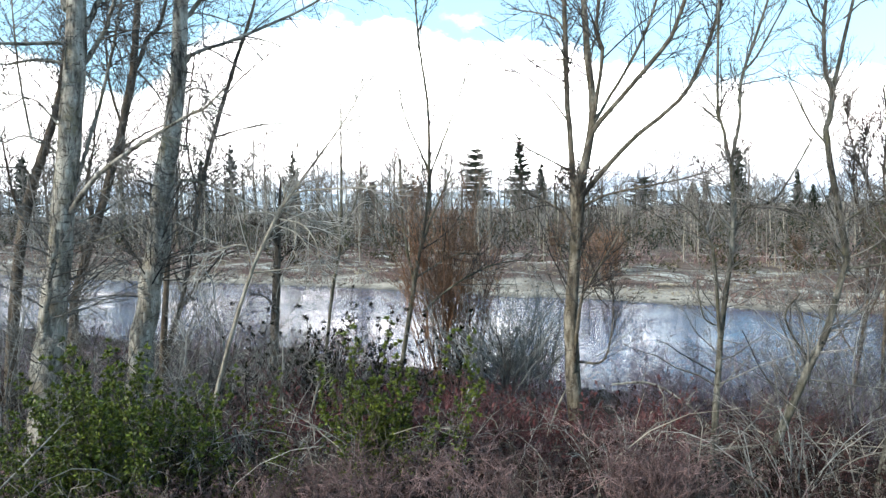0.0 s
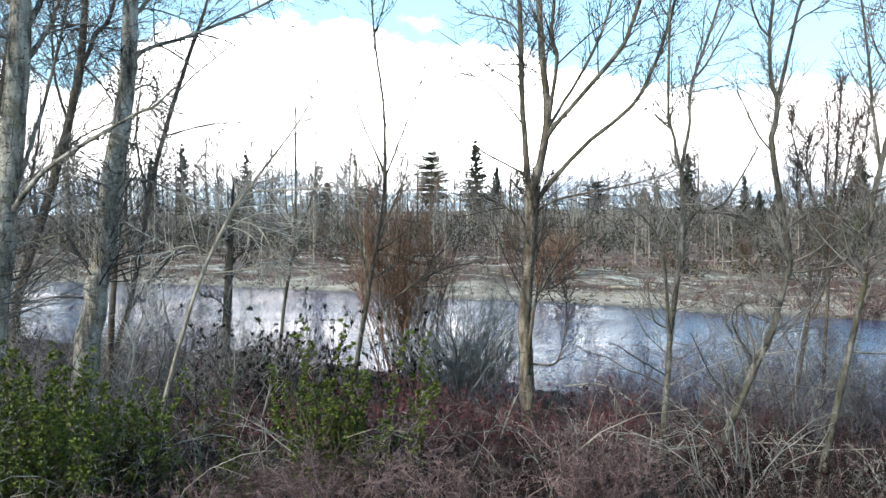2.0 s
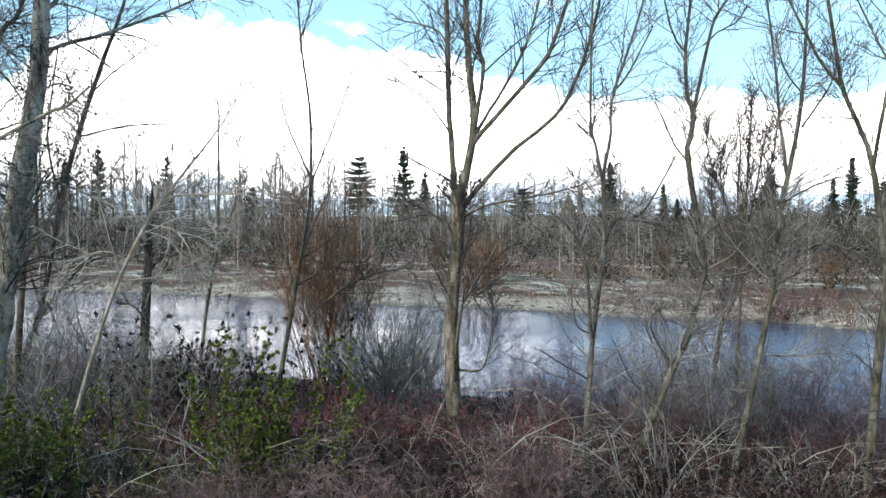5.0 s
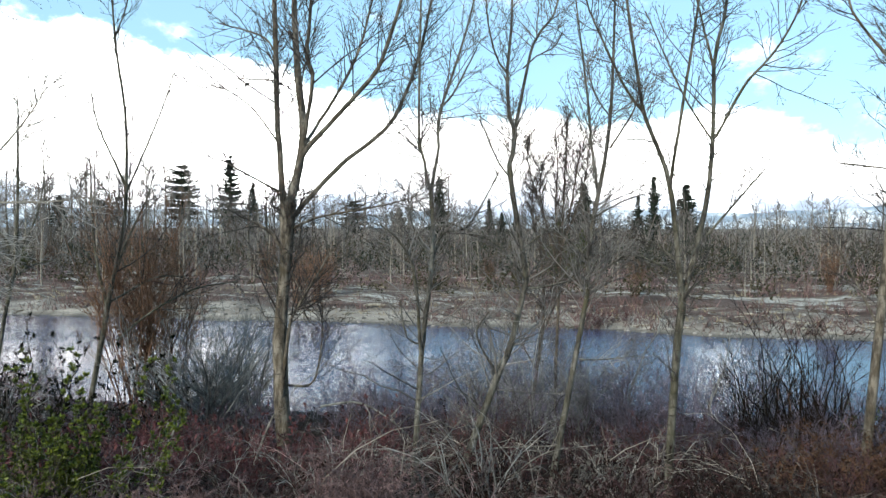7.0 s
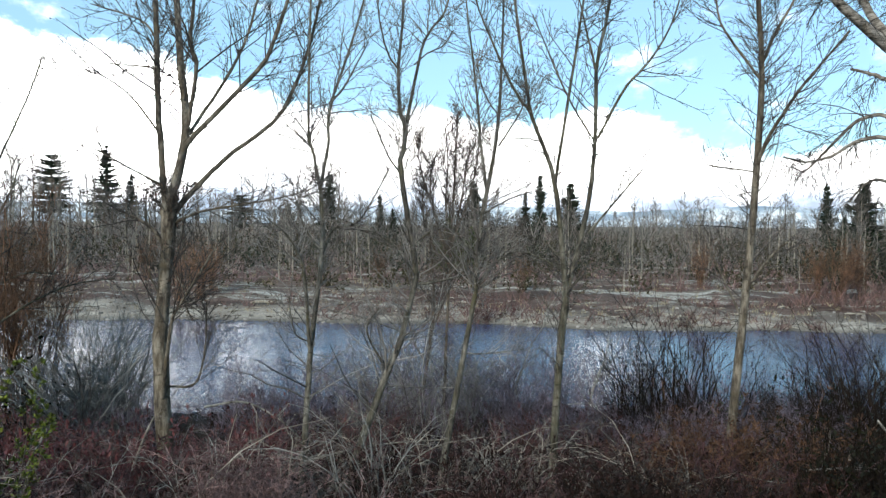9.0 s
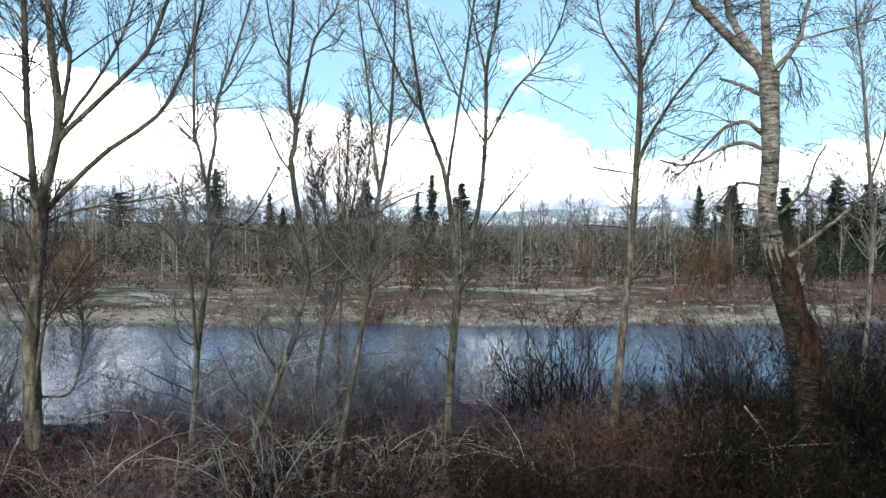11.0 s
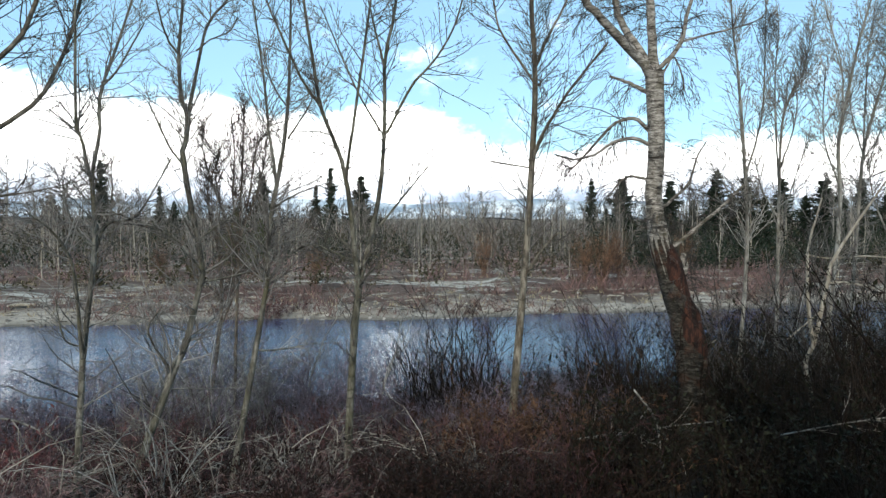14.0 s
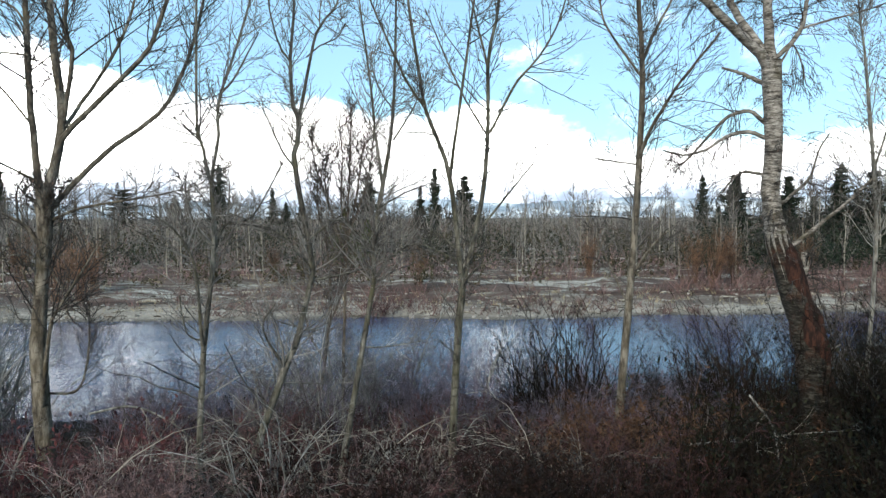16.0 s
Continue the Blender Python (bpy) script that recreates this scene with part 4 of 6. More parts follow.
bough((-0.51, 1.05, 7.37), (-0.56, 1.35, 7.70), (-0.64, 1.65, 7.73), (-0.73, 1.95, 7.55), (-0.90, 2.66, 6.81), (-0.97, 2.87, 6.66), thick=0.049, thin=0.019)
bough((-0.49, 1.03, 7.10), (-0.88, 1.30, 7.26), (-1.26, 1.57, 7.16), (-1.61, 1.77, 6.91), (-2.06, 2.05, 6.78), (-2.43, 2.26, 6.87), thick=0.049, thin=0.017)
bough((-0.50, 1.04, 6.36), (-0.89, 1.35, 6.44), (-1.12, 1.50, 6.27), (-1.32, 1.59, 6.00), thick=0.037, thin=0.015)
bough((-0.36, 0.77, 4.74), (0.35, -0.15, 5.76), (0.64, -0.55, 6.27), thick=0.049, thin=0.025)
bough((-0.30, 0.64, 4.15), (-0.02, 0.46, 4.39), (0.10, 0.55, 4.73), thick=0.086, thin=0.056)
bough((-0.43, 0.91, 5.70), (-0.37, 0.55, 5.98), (-0.35, 0.24, 6.30), (-0.41, 0.04, 6.82), (-0.42, -0.16, 7.14), thick=0.037, thin=0.015)
bough((-0.45, 0.94, 8.47), (-0.34, 0.67, 9.00), (-0.28, 0.50, 8.69), (-0.26, 0.41, 8.25), thick=0.025, thin=0.012)
bough((-0.19, 0.41, 3.41), (0.02, 0.06, 3.69), thick=0.031, thin=0.019)
bough((-0.04, 0.08, 2.68), (0.03, -0.26, 2.93), thick=0.025, thin=0.012)
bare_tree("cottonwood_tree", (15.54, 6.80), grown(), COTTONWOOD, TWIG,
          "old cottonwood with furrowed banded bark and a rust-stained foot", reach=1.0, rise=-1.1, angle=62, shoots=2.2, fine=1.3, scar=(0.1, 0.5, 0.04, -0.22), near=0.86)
bough((0.00, 0.00, 1.54, 0.054), (0.05, -0.13, 4.13, 0.052), (0.06, -0.15, 5.40, 0.049), (0.02, -0.06, 6.98, 0.043), (-0.03, 0.07, 8.46, 0.027), (-0.06, 0.15, 9.10, 0.022), (-0.10, 0.25, 10.78, 0.011))
bough((0.04, -0.09, 6.30), (0.02, -0.27, 6.86), (-0.04, -0.43, 7.67), (-0.32, -0.54, 9.72), thick=0.027, thin=0.011)
bough((0.06, -0.15, 5.19), (-0.38, 0.25, 6.45), thick=0.016, thin=0.011)
bare_tree("alder_tree", (13.92, 5.48), grown(), PALEALDER, TWIG_GREY,
          "thin alder among crowded bank trees", slim=0.7, reach=0.9, shoots=2.0)
bough((-0.00, -0.00, 1.35, 0.058), (0.02, -0.05, 3.16, 0.055), (0.02, -0.05, 6.95, 0.035), (0.06, -0.17, 7.82, 0.029), (0.12, -0.36, 8.24, 0.023), (0.15, -0.46, 8.66, 0.017), (0.18, -0.57, 9.40, 0.012))
bough((0.02, -0.05, 5.95), (-0.25, -0.02, 7.80), (-0.43, -0.12, 9.26), thick=0.029, thin=0.011)
bough((0.02, -0.06, 5.40), (0.30, -0.43, 6.94), thick=0.023, thin=0.012)
bough((0.02, -0.06, 5.51), (-0.20, 0.19, 6.06), (-0.38, 0.29, 6.72), thick=0.023, thin=0.011)
bough((0.02, -0.05, 6.50), (-0.00, -0.26, 7.15), (-0.04, -0.36, 7.68), (-0.14, -0.33, 8.31), thick=0.023, thin=0.011)
bare_tree("alder_tree", (15.09, 5.20), grown(), PALEALDER, TWIG_GREY,
          "pale young alder with upright shoots", slim=0.7, reach=0.85, shoots=1.9, rise=0.45)
bough((-0.00, 0.00, 1.62, 0.058), (0.07, -0.27, 5.41, 0.047), (0.06, -0.23, 6.67, 0.045), (0.08, -0.30, 7.34, 0.039), (0.13, -0.48, 8.48, 0.029), (0.19, -0.73, 9.57, 0.016), (0.21, -0.83, 10.30, 0.010))
bough((0.08, -0.28, 7.20), (0.32, -0.18, 8.16), (0.51, 0.15, 9.24), thick=0.021, thin=0.011)
bough((0.07, -0.26, 6.09), (-0.33, -0.14, 6.75), (-0.61, -0.17, 7.28), (-0.97, -0.30, 7.95), thick=0.021, thin=0.010)
bare_tree("alder_tree", (13.89, 4.03), grown(), PALEALDER, TWIG_GREY,
          "dark alder stem in a crowded clump", slim=0.7, reach=0.9, shoots=2.0)
bough((0.00, -0.00, 1.26, 0.055), (0.04, -0.14, 5.40, 0.049), (0.06, -0.23, 6.97, 0.043), (0.13, -0.54, 8.39, 0.031), (0.16, -0.67, 9.25, 0.018))
bough((0.05, -0.20, 6.52), (0.22, -0.20, 8.78), (0.30, -0.28, 9.57), thick=0.031, thin=0.012)
bough((0.06, -0.22, 6.75), (0.22, 0.07, 7.69), (0.44, 0.20, 8.76), thick=0.025, thin=0.013)
bare_tree("alder_tree", (16.42, 4.24), grown(), PALEALDER, TWIG_GREY,
          "dark alder stem in a crowded clump", slim=0.7, reach=0.9, shoots=2.0)
bough((-0.00, 0.00, 2.02, 0.035), (-0.03, 0.08, 2.82, 0.032), (-0.05, 0.16, 3.22, 0.035), (-0.02, 0.04, 3.63, 0.035), (0.03, -0.11, 4.53, 0.028), (0.05, -0.21, 4.96, 0.026), (0.22, -0.88, 6.18, 0.010))
bough((-0.02, 0.06, 3.59), (-0.11, 0.10, 4.00), (-0.30, 0.09, 4.98), (-0.42, -0.13, 5.84), thick=0.033, thin=0.011)
bough((0.03, -0.12, 4.53), (0.01, -0.43, 4.55), (-0.03, -0.90, 4.48), thick=0.019, thin=0.009)
bough((-0.06, 0.20, 4.97), (0.13, -0.07, 4.91), (0.41, -0.48, 4.95), (0.62, -0.81, 4.93), thick=0.014, thin=0.010)
bough((0.01, -0.04, 4.09), (-0.30, 0.36, 3.63), thick=0.014, thin=0.009)
bare_tree("leaning_sapling", (12.45, 3.61), grown(), PALEWOOD, TWIG_ASH,
          "pale forked sapling leaning across dark brush", buds=0)
bough((0.00, -0.00, 1.75, 0.062), (-0.04, 0.21, 6.42, 0.045), (-0.04, 0.17, 7.42, 0.039), (-0.01, 0.05, 8.90, 0.028), (0.00, -0.01, 10.17, 0.017))
bough((-0.04, 0.17, 5.20), (-0.34, 0.36, 5.91), (-0.59, 0.41, 6.60), thick=0.022, thin=0.011)
bough((-0.04, 0.19, 6.42), (-0.17, 0.59, 6.22), thick=0.022, thin=0.011)
bare_tree("alder_tree", (15.15, 3.08), grown(), PALEALDER, TWIG_GREY,
          "dark alder stem in a crowded clump", slim=0.7, reach=0.9, shoots=2.0)

# ---- brush of the near bank ----
def polar(az, r):
    return r * math.sin(radians(az)), r * math.cos(radians(az))


def sway(count, u, amount):
    """Slow bends along each stem."""
    turn = 2.0 + 3.5 * rng.random((count, 1, 2))
    phase = 6.283 * rng.random((count, 1, 2))
    return amount * (np.sin(u[None, :, None] * turn + phase) - np.sin(phase)) * u[None, :, None] ** 0.5


def canes(count, height, spread, arch, radius, seg=6, foot=0.25):
    """Stems from one foot: height metres, spread outwards, arch: how far the tips bow over."""
    seg = 10 if height > 2.5 else seg
    a = rng.random(count) * 6.283
    h = height * (0.55 + 0.45 * rng.random(count))
    out = spread * (0.25 + 0.75 * rng.random(count))
    u = np.linspace(0, 1, seg)
    d = np.stack([np.cos(a), np.sin(a)], -1)
    start = foot * rng.normal(size=(count, 2))
    P = np.empty((count, seg, 3))
    side = (out[:, None] * (u[None] ** 1.4))[..., None] * d[:, None]
    P[..., :2] = start[:, None] + side + sway(count, u, 0.07 * height) + 0.012 * height * rng.normal(size=(count, seg, 2)) * u[None, :, None]
    P[..., 2] = h[:, None] * (u - arch * u ** 3) / (1 - arch * 0.6) - 0.15
    R = radius * (0.6 + 0.7 * rng.random((count, 1))) * np.linspace(1, 0.25, seg)[None]
    return P, R


def leaves_on(P, count, size, droop=0.0, wide=0.42):
    """Pointed folded leaves along shoots: each two quads bent along its midrib."""
    m, n, _ = P.shape
    k = np.repeat(np.arange(m), count)
    x = (0.25 + 0.75 * rng.random(len(k))) * (n - 1) * 0.999
    i, f = x.astype(int), (x % 1)[:, None]
    start = P[k, i] * (1 - f) + P[k, i + 1] * f
    T = unit(P[k, i + 1] - P[k, i])
    d = unit(T * 0.5 + unit(rng.normal(size=T.shape)) * 0.8 + np.array([0, 0, 0.25 - droop]))
    w = unit(np.cross(d, unit(rng.normal(size=T.shape) * 0.5 + np.array([0, 0, 1.0]))))
    up = np.cross(w, d)
    s = (size * (0.6 + 0.7 * rng.random(len(k))))[:, None]
    tip = start + d * s
    mid = start + d * s * 0.5 - up * s * 0.06
    V = np.stack([start, mid + w * s * wide * 0.5 + up * s * 0.1, tip, mid - w * s * wide * 0.5 + up * s * 0.1, mid], 1)
    b = (np.arange(len(k)) * 5)[:, None]
    F = np.concatenate([b + np.array([[0, 1, 2, 4]]), b + np.array([[0, 4, 2, 3]])])
    return V.reshape(-1, 3), F


def shrub(name, label, category, twig, count, height, spread, arch=0.25, radius=0.0065, second=8, third=3, leaf=None, per=3, leaf_size=0.05,
          reach=0.45, rise=0.15, group="bank brush", droop=0.0, singles=2, low=0.15):
    thing = tagged(new(name), label, category, group)
    P, R = canes(count, height, spread, arch, radius)
    Q, S = sprout(P, R, second, low, 1.0, (42, 16), (reach * height * 0.55, 0.2 * height * reach), rise, 0.6, 3, 0.2, least=0.0032)
    Q2, S2 = sprout(Q, S, third, 0.2, 1.0, (45, 18), (0.2 * reach * height, 0.08 * height * reach), rise, 0.7, 2, 0.2, least=0.0026)
    shape = [tubes(Q, S, 3), spikes(Q2, S2 * 1.3)]
    for k in range(min(count, singles)):
        part("cane", tubes(P[k:k + 1], R[k:k + 1], 3), twig, thing)
    if count > singles:
        shape.append(tubes(P[singles:], R[singles:], 3))
    part("crown", joined(shape), twig, thing, kind="stuff")
    if leaf:
        part("foliage", leaves_on(np.concatenate([Q[:, 1:]]), per, leaf_size, droop), leaf, thing, smooth=False, kind="stuff")
    return thing


def plant(ob, az, r, size=1.0, sink=0.0, tall=1.0):
    x, y = polar(az, r)
    m = pose(x, y, float(ground_height(x, y)) - sink, rng.normal() * 5, rng.normal() * 5, rng.random() * 360)
    c = copy_thing(ob, m)
    c.scale = (size, size, size * tall)
    return c


def first(ob, az, r, size=1.0, tall=1.0):
    x, y = polar(az, r)
    ob.matrix_basis = pose(x, y, float(ground_height(x, y)), 0, 0, rng.random() * 360)
    ob.scale = (size, size, size * tall)


DUSKY = [shrub("bare_shrub", "tangled bare shrub of dusky brown twigs", "shrub", TWIG_PINK, 14, 1.0, 1.0, 0.35, 0.0042, second=9, third=5) for _ in range(3)]
REDDISH = [shrub("bare_shrub", "bare shrub of dark red-brown stems", "shrub", tw, 13, 1.15, 0.9, 0.25, 0.005, second=9, third=5) for tw in (TWIG_RED, TWIG, TWIG_RED)]
BRAMBLE = [shrub("bramble", "arching pale bramble canes over the bank", "bramble", TWIG_PALE, 6, 1.2, 1.8, 0.55, 0.0062, 6, 2, reach=0.42) for _ in range(3)]
RUST = [shrub("withered_shrub", "bushy shrub with withered rust-brown leaves", "shrub", TWIG_OCHRE, 11, 1.25, 0.85, 0.25, leaf=LEAF_RUST, per=5, leaf_size=0.05, droop=0.4) for _ in range(2)]
DARK = [shrub("dark_thicket", "bare thicket, near-black with shade put into its colour", "shrub", TWIG_DARK, 9, 1.8, 0.9, 0.2, 0.01, 8, 2, leaf=LEAF_DARK, per=3, leaf_size=0.065) for _ in range(2)]
GREEN = [shrub("evergreen_shrub", "evergreen shrub with small bright green leaves", "shrub", TWIG, 10, 2.0, 0.42, 0.04, second=24, third=1, leaf=LEAF_GREEN, per=20, leaf_size=0.046, reach=0.12, rise=0.8) for _ in range(2)]
OSIER = [shrub("osier_shrub", "upright bare osier of fine grey-violet shoots", "shrub", TWIG_VIOLET, 13, 1.9, 0.9, 0.1, 0.006, 11, 5, rise=0.4) for _ in range(2)]
BROAD = shrub("laurel_shrub", "upright shrub with large dark leathery leaves", "shrub", TWIG_DARK, 12, 2.2, 0.6, 0.03, 0.009, 9, 2, leaf=LEAF_DARK, per=14, leaf_size=0.046, rise=0.9, reach=0.15)
RUSSET = shrub("russet_shrub", "low shrub with dull russet-red leaves", "shrub", TWIG_RED, 14, 1.1, 0.7, 0.2, leaf=LEAF_RED, per=3, leaf_size=0.06)
WILLOW = shrub("willow_clump", "tall willow clump of fine orange-brown shoots", "willow", TWIG_OCHRE, 44, 6.0, 1.6, 0.05, 0.017, 22, 6, reach=0.22, rise=0.55, singles=10, low=0.42)
GREYBUSH = shrub("grey_shrub", "rounded bare shrub of pale grey-green twigs", "shrub", TWIG_GREY, 20, 2.9, 1.5, 0.12, 0.02, 12, 5, reach=0.32, rise=0.5)
HAZEL = [shrub("hazel_shrub", "tall many-stemmed grey hazel with bare curving branches", "shrub", TWIG_GREY if k else TWIG_ASH, 6, 4.2, 1.6, 0.1, 0.018, 15, 7, reach=0.34, rise=0.15, singles=6) for k in range(2)]
DARKFAN = shrub("elder_shrub", "dark fan-shaped elder with bare stiff branches", "shrub", TWIG_DARK, 15, 2.9, 1.7, 0.02, 0.018, 9, 5, reach=0.33, rise=0.3)

SLIM = [shrub("bare_sapling", "slender pale grey sapling with bare side branches", "sapling", tw, 2, 4.6, 1.0, 0.05, 0.02, 24, 6, reach=0.34, rise=0.05, singles=3, group="bank saplings") for tw in (TWIG_GREY, TWIG, TWIG_GREY)]

first(BROAD, -8.6, 13.0, 1.5)
for az, r, s in ((-6.9, 13.4, 1.5), (-10.2, 13.6, 1.3), (-7.8, 13.2, 1.4), (-9.4, 13.8, 1.25), (-0.8, 15.5, 1.0), (0.8, 15.2, 0.95), (-3.4, 14.6, 0.8), (56, 13.0, 0.75)):
    plant(BROAD, az, r, s)
first(RUSSET, -8.0, 12.0)
for az, r, s in ((-10, 12.4, 1.1), (-6.0, 12.2, 1.1), (-4.0, 13, 1.1), (-12, 11.5, 1.0), (-2.5, 13.6, 1.0), (2, 14, 1.0), (60, 14.5, 1.2), (62, 14, 1.1), (-11, 13.2, 1.1), (-9, 13.4, 1.2), (-7, 13.6, 1.2), (-5, 13.4, 1.2), (0, 13.0, 1.0), (4, 12.6, 1.0), (-13.5, 12.6, 1.0), (-3, 12.2, 1.0), (8, 12.4, 0.9)):
    plant(RUSSET, az, r, s)
first(WILLOW, 0.3, 18.0)
plant(WILLOW, 1.5, 18.3, 0.85)
first(GREYBUSH, 4.5, 17.0)
for az, r, s in ((6.8, 17.5, 0.9), (2.6, 17.5, 0.75), (29, 17, 0.85), (-18, 16.5, 0.9), (-14, 17.5, 0.8), (33, 17.5, 0.9), (24.5, 18.0, 0.6), (5.5, 16.6, 1.2), (7.4, 17.2, 1.1), (3.6, 17.4, 1.1), (6.2, 18.0, 1.25), (4.9, 18.2, 1.2)):
    plant(GREYBUSH, az, r, s)
first(DARKFAN, 48.2, 14.5, 1.2)
for az, r, s in ((58.2, 16.0, 0.95), (60.5, 17.0, 0.9), (66, 15, 0.9), (71, 14, 0.9), (77, 12.5, 1.0), (-28, 15, 1.0), (-31, 14, 1.0), (52.5, 16.0, 0.7), (46.4, 15.2, 1.05), (47.2, 13.6, 0.9), (49.4, 15.0, 1.2), (50.6, 14.0, 0.95), (44.6, 16.0, 0.85), (63, 15.5, 0.9), (61.4, 13.0, 1.15), (62.3, 14.0, 1.05), (59.6, 13.5, 1.0), (60.6, 14.2, 1.15)):
    plant(DARKFAN, az, r, s)
first(GREEN[0], -25.2, 10.0, 1.2)
first(GREEN[1], -5.8, 9.4, 0.85)
for az, r, s in ((-26.5, 9.2, 1.1), (-23.4, 9.0, 1.15), (-24.6, 8.0, 0.85), (-22.4, 8.4, 0.85), (-18.3, 9.6, 0.95), (-15.0, 9.4, 0.85), (-27.8, 8.4, 0.75), (-4.9, 9.0, 0.8), (-4.2, 8.0, 0.65), (-5.3, 8.0, 0.65),
                 (-30, 7.8, 0.65), (-16.5, 7.8, 0.55), (-12.8, 7.6, 0.45), (-26.0, 11.4, 1.2), (51, 16.5, 0.7), (-19.6, 8.2, 0.6)):
    plant(GREEN[rng.integers(2)], az, r, s)
first(HAZEL[0], 26.0, 14.5, 0.9)
first(HAZEL[1], 29.5, 14.5, 0.9)
for k, (az, r, s) in enumerate(((33.5, 15.0, 0.7), (46, 16.5, 0.6), (-22, 14.5, 0.9), (-30.5, 12.5, 1.0), (-16, 15.5, 0.85), (-11, 17, 0.7), (68, 14.5, 0.9), (72, 13.5, 1.0), (76, 14.0, 1.0),
                                (-27, 16, 0.9), (-33, 11, 0.9), (62, 19, 0.7), (7.5, 16.5, 0.6))):
    plant(HAZEL[k % 2], az, r, s)


TRUNKS = ((-28.5, 12.9), (-22.7, 13.6), (10.7, 11.8), (20.6, 9.4), (23.4, 9.4), (30.6, 9.4), (39.4, 9.4), (66.4, 14.6))


def beside_trunks(az, r, size):
    """Shift a plant aside where it would grow right before a trunk."""
    for at, far in TRUNKS:
        off, room = radians(az - at) * r, 0.62 * size
        if r < far + 0.4 and abs(off) < room:
            return at + math.degrees((room if off > 0 else -room) / r)
    return az


def scatter(kinds, lo, hi, near, far, count, size, tall=1.0):
    """count plants of these kinds over a stretch of the bank, the first ones being the originals."""
    for k in range(count):
        ob = kinds[k % len(kinds)]
        az = lo + (hi - lo) * (k + rng.random()) / count
        r = math.sqrt(near ** 2 + (far ** 2 - near ** 2) * rng.random())
        s = size * (0.75 + 0.5 * rng.random())
        az = beside_trunks(az, r, s)
        if ob.name not in USED:
            USED.add(ob.name)
            first(ob, az, r, s, tall)
        else:
            plant(ob, az, r, s, tall=tall)


def scatter_shore(kinds, lo, hi, near, count, size):
    """Low brush from near metres out to the water's edge."""
    for k in range(count):
        az = lo + (hi - lo) * (k + rng.random()) / count
        x, y = polar(az, 1)
        edge = float(shores(np.array(x), np.array(y))[0]) - 0.2
        r = edge - (edge - near) * rng.random() ** 1.7
        ob = kinds[k % len(kinds)]
        s = size * (0.7 + 0.6 * rng.random())
        if ob.name not in USED:
            USED.add(ob.name)
            first(ob, az, r, s)
        else:
            plant(ob, az, r, s)


USED = {RUSSET.name, GREEN[0].name, GREEN[1].name}
# added low filler; its near-black tone paints the brush's shaded gaps
GLOOM = [shrub("withered_thicket", "low near-black filler thicket standing in for shaded gaps in the brush", "shrub", TWIG_DARK, 9, 0.95, 0.8, 0.25, second=6, third=2, leaf=LEAF_GAP_SHADE, per=4, leaf_size=0.045) for _ in range(2)]
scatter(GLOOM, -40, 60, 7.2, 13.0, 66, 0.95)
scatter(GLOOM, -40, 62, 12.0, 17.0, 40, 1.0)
SHORE = [shrub("shore_brush", "low bare brush at the water's edge", "shrub", tw, 8, 0.85, 0.75, 0.3, 0.006, 8, 2, singles=1) for tw in (TWIG_VIOLET, TWIG_RED, TWIG_VIOLET, TWIG_PINK)]
scatter_shore(SHORE, -42, 59, 12.5, 96, 1.1)
scatter(SHORE, 14, 44, 12.0, 20.5, 46, 1.1)
scatter(SHORE, 44, 60, 13.0, 20.0, 34, 1.35)
scatter_shore(SHORE, -42, -4, 13.0, 36, 1.25)
scatter_shore(SHORE, -20, 24, 15.0, 20, 1.0)
scatter_shore(SHORE, 24, 58, 14.0, 26, 1.1)
# the right bank's shade is painted by these near-black thickets
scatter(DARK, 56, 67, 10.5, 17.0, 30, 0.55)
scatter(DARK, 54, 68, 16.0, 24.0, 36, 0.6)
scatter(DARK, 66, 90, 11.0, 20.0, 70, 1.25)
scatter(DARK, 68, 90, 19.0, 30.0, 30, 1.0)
TALLDARK = [shrub("dark_thicket", "tall thicket of crowded bare stems, shade put into its colour", "shrub", TWIG_DARK, 13, 3.3, 1.3, 0.12, 0.012, 13, 6, leaf=LEAF_DARK, per=2, leaf_size=0.06, reach=0.3, rise=0.3) for _ in range(2)]
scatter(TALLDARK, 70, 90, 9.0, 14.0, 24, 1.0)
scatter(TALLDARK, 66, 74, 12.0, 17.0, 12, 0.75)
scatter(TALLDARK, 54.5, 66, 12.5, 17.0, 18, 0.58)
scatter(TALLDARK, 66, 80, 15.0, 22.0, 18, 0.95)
scatter(DUSKY, -38, -12, 6.8, 12.5, 14, 1.0)
# near-black thickets standing in for shaded gaps in the left brush
scatter(DARK, -36, -14, 7.2, 11.0, 24, 0.5)
scatter(DUSKY, -12, 24, 6.8, 10.0, 27, 0.9)
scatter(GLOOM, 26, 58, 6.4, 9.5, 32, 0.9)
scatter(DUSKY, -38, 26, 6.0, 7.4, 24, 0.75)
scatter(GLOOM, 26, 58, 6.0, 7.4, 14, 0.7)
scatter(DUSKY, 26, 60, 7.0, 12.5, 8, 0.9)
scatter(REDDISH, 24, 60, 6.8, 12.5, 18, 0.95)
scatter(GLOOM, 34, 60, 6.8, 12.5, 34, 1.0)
scatter(SLIM, -30, -14, 12.0, 19.0, 6, 0.85)
scatter(SLIM, 0, 9, 12.5, 19.0, 3, 0.85)
scatter(SLIM, 23, 50, 12.0, 19.0, 5, 0.8)
scatter(SLIM, -30, -8, 10.0, 13.5, 8, 0.7)
scatter(SLIM[1:2], 66, 82, 13.0, 19.0, 14, 1.05)
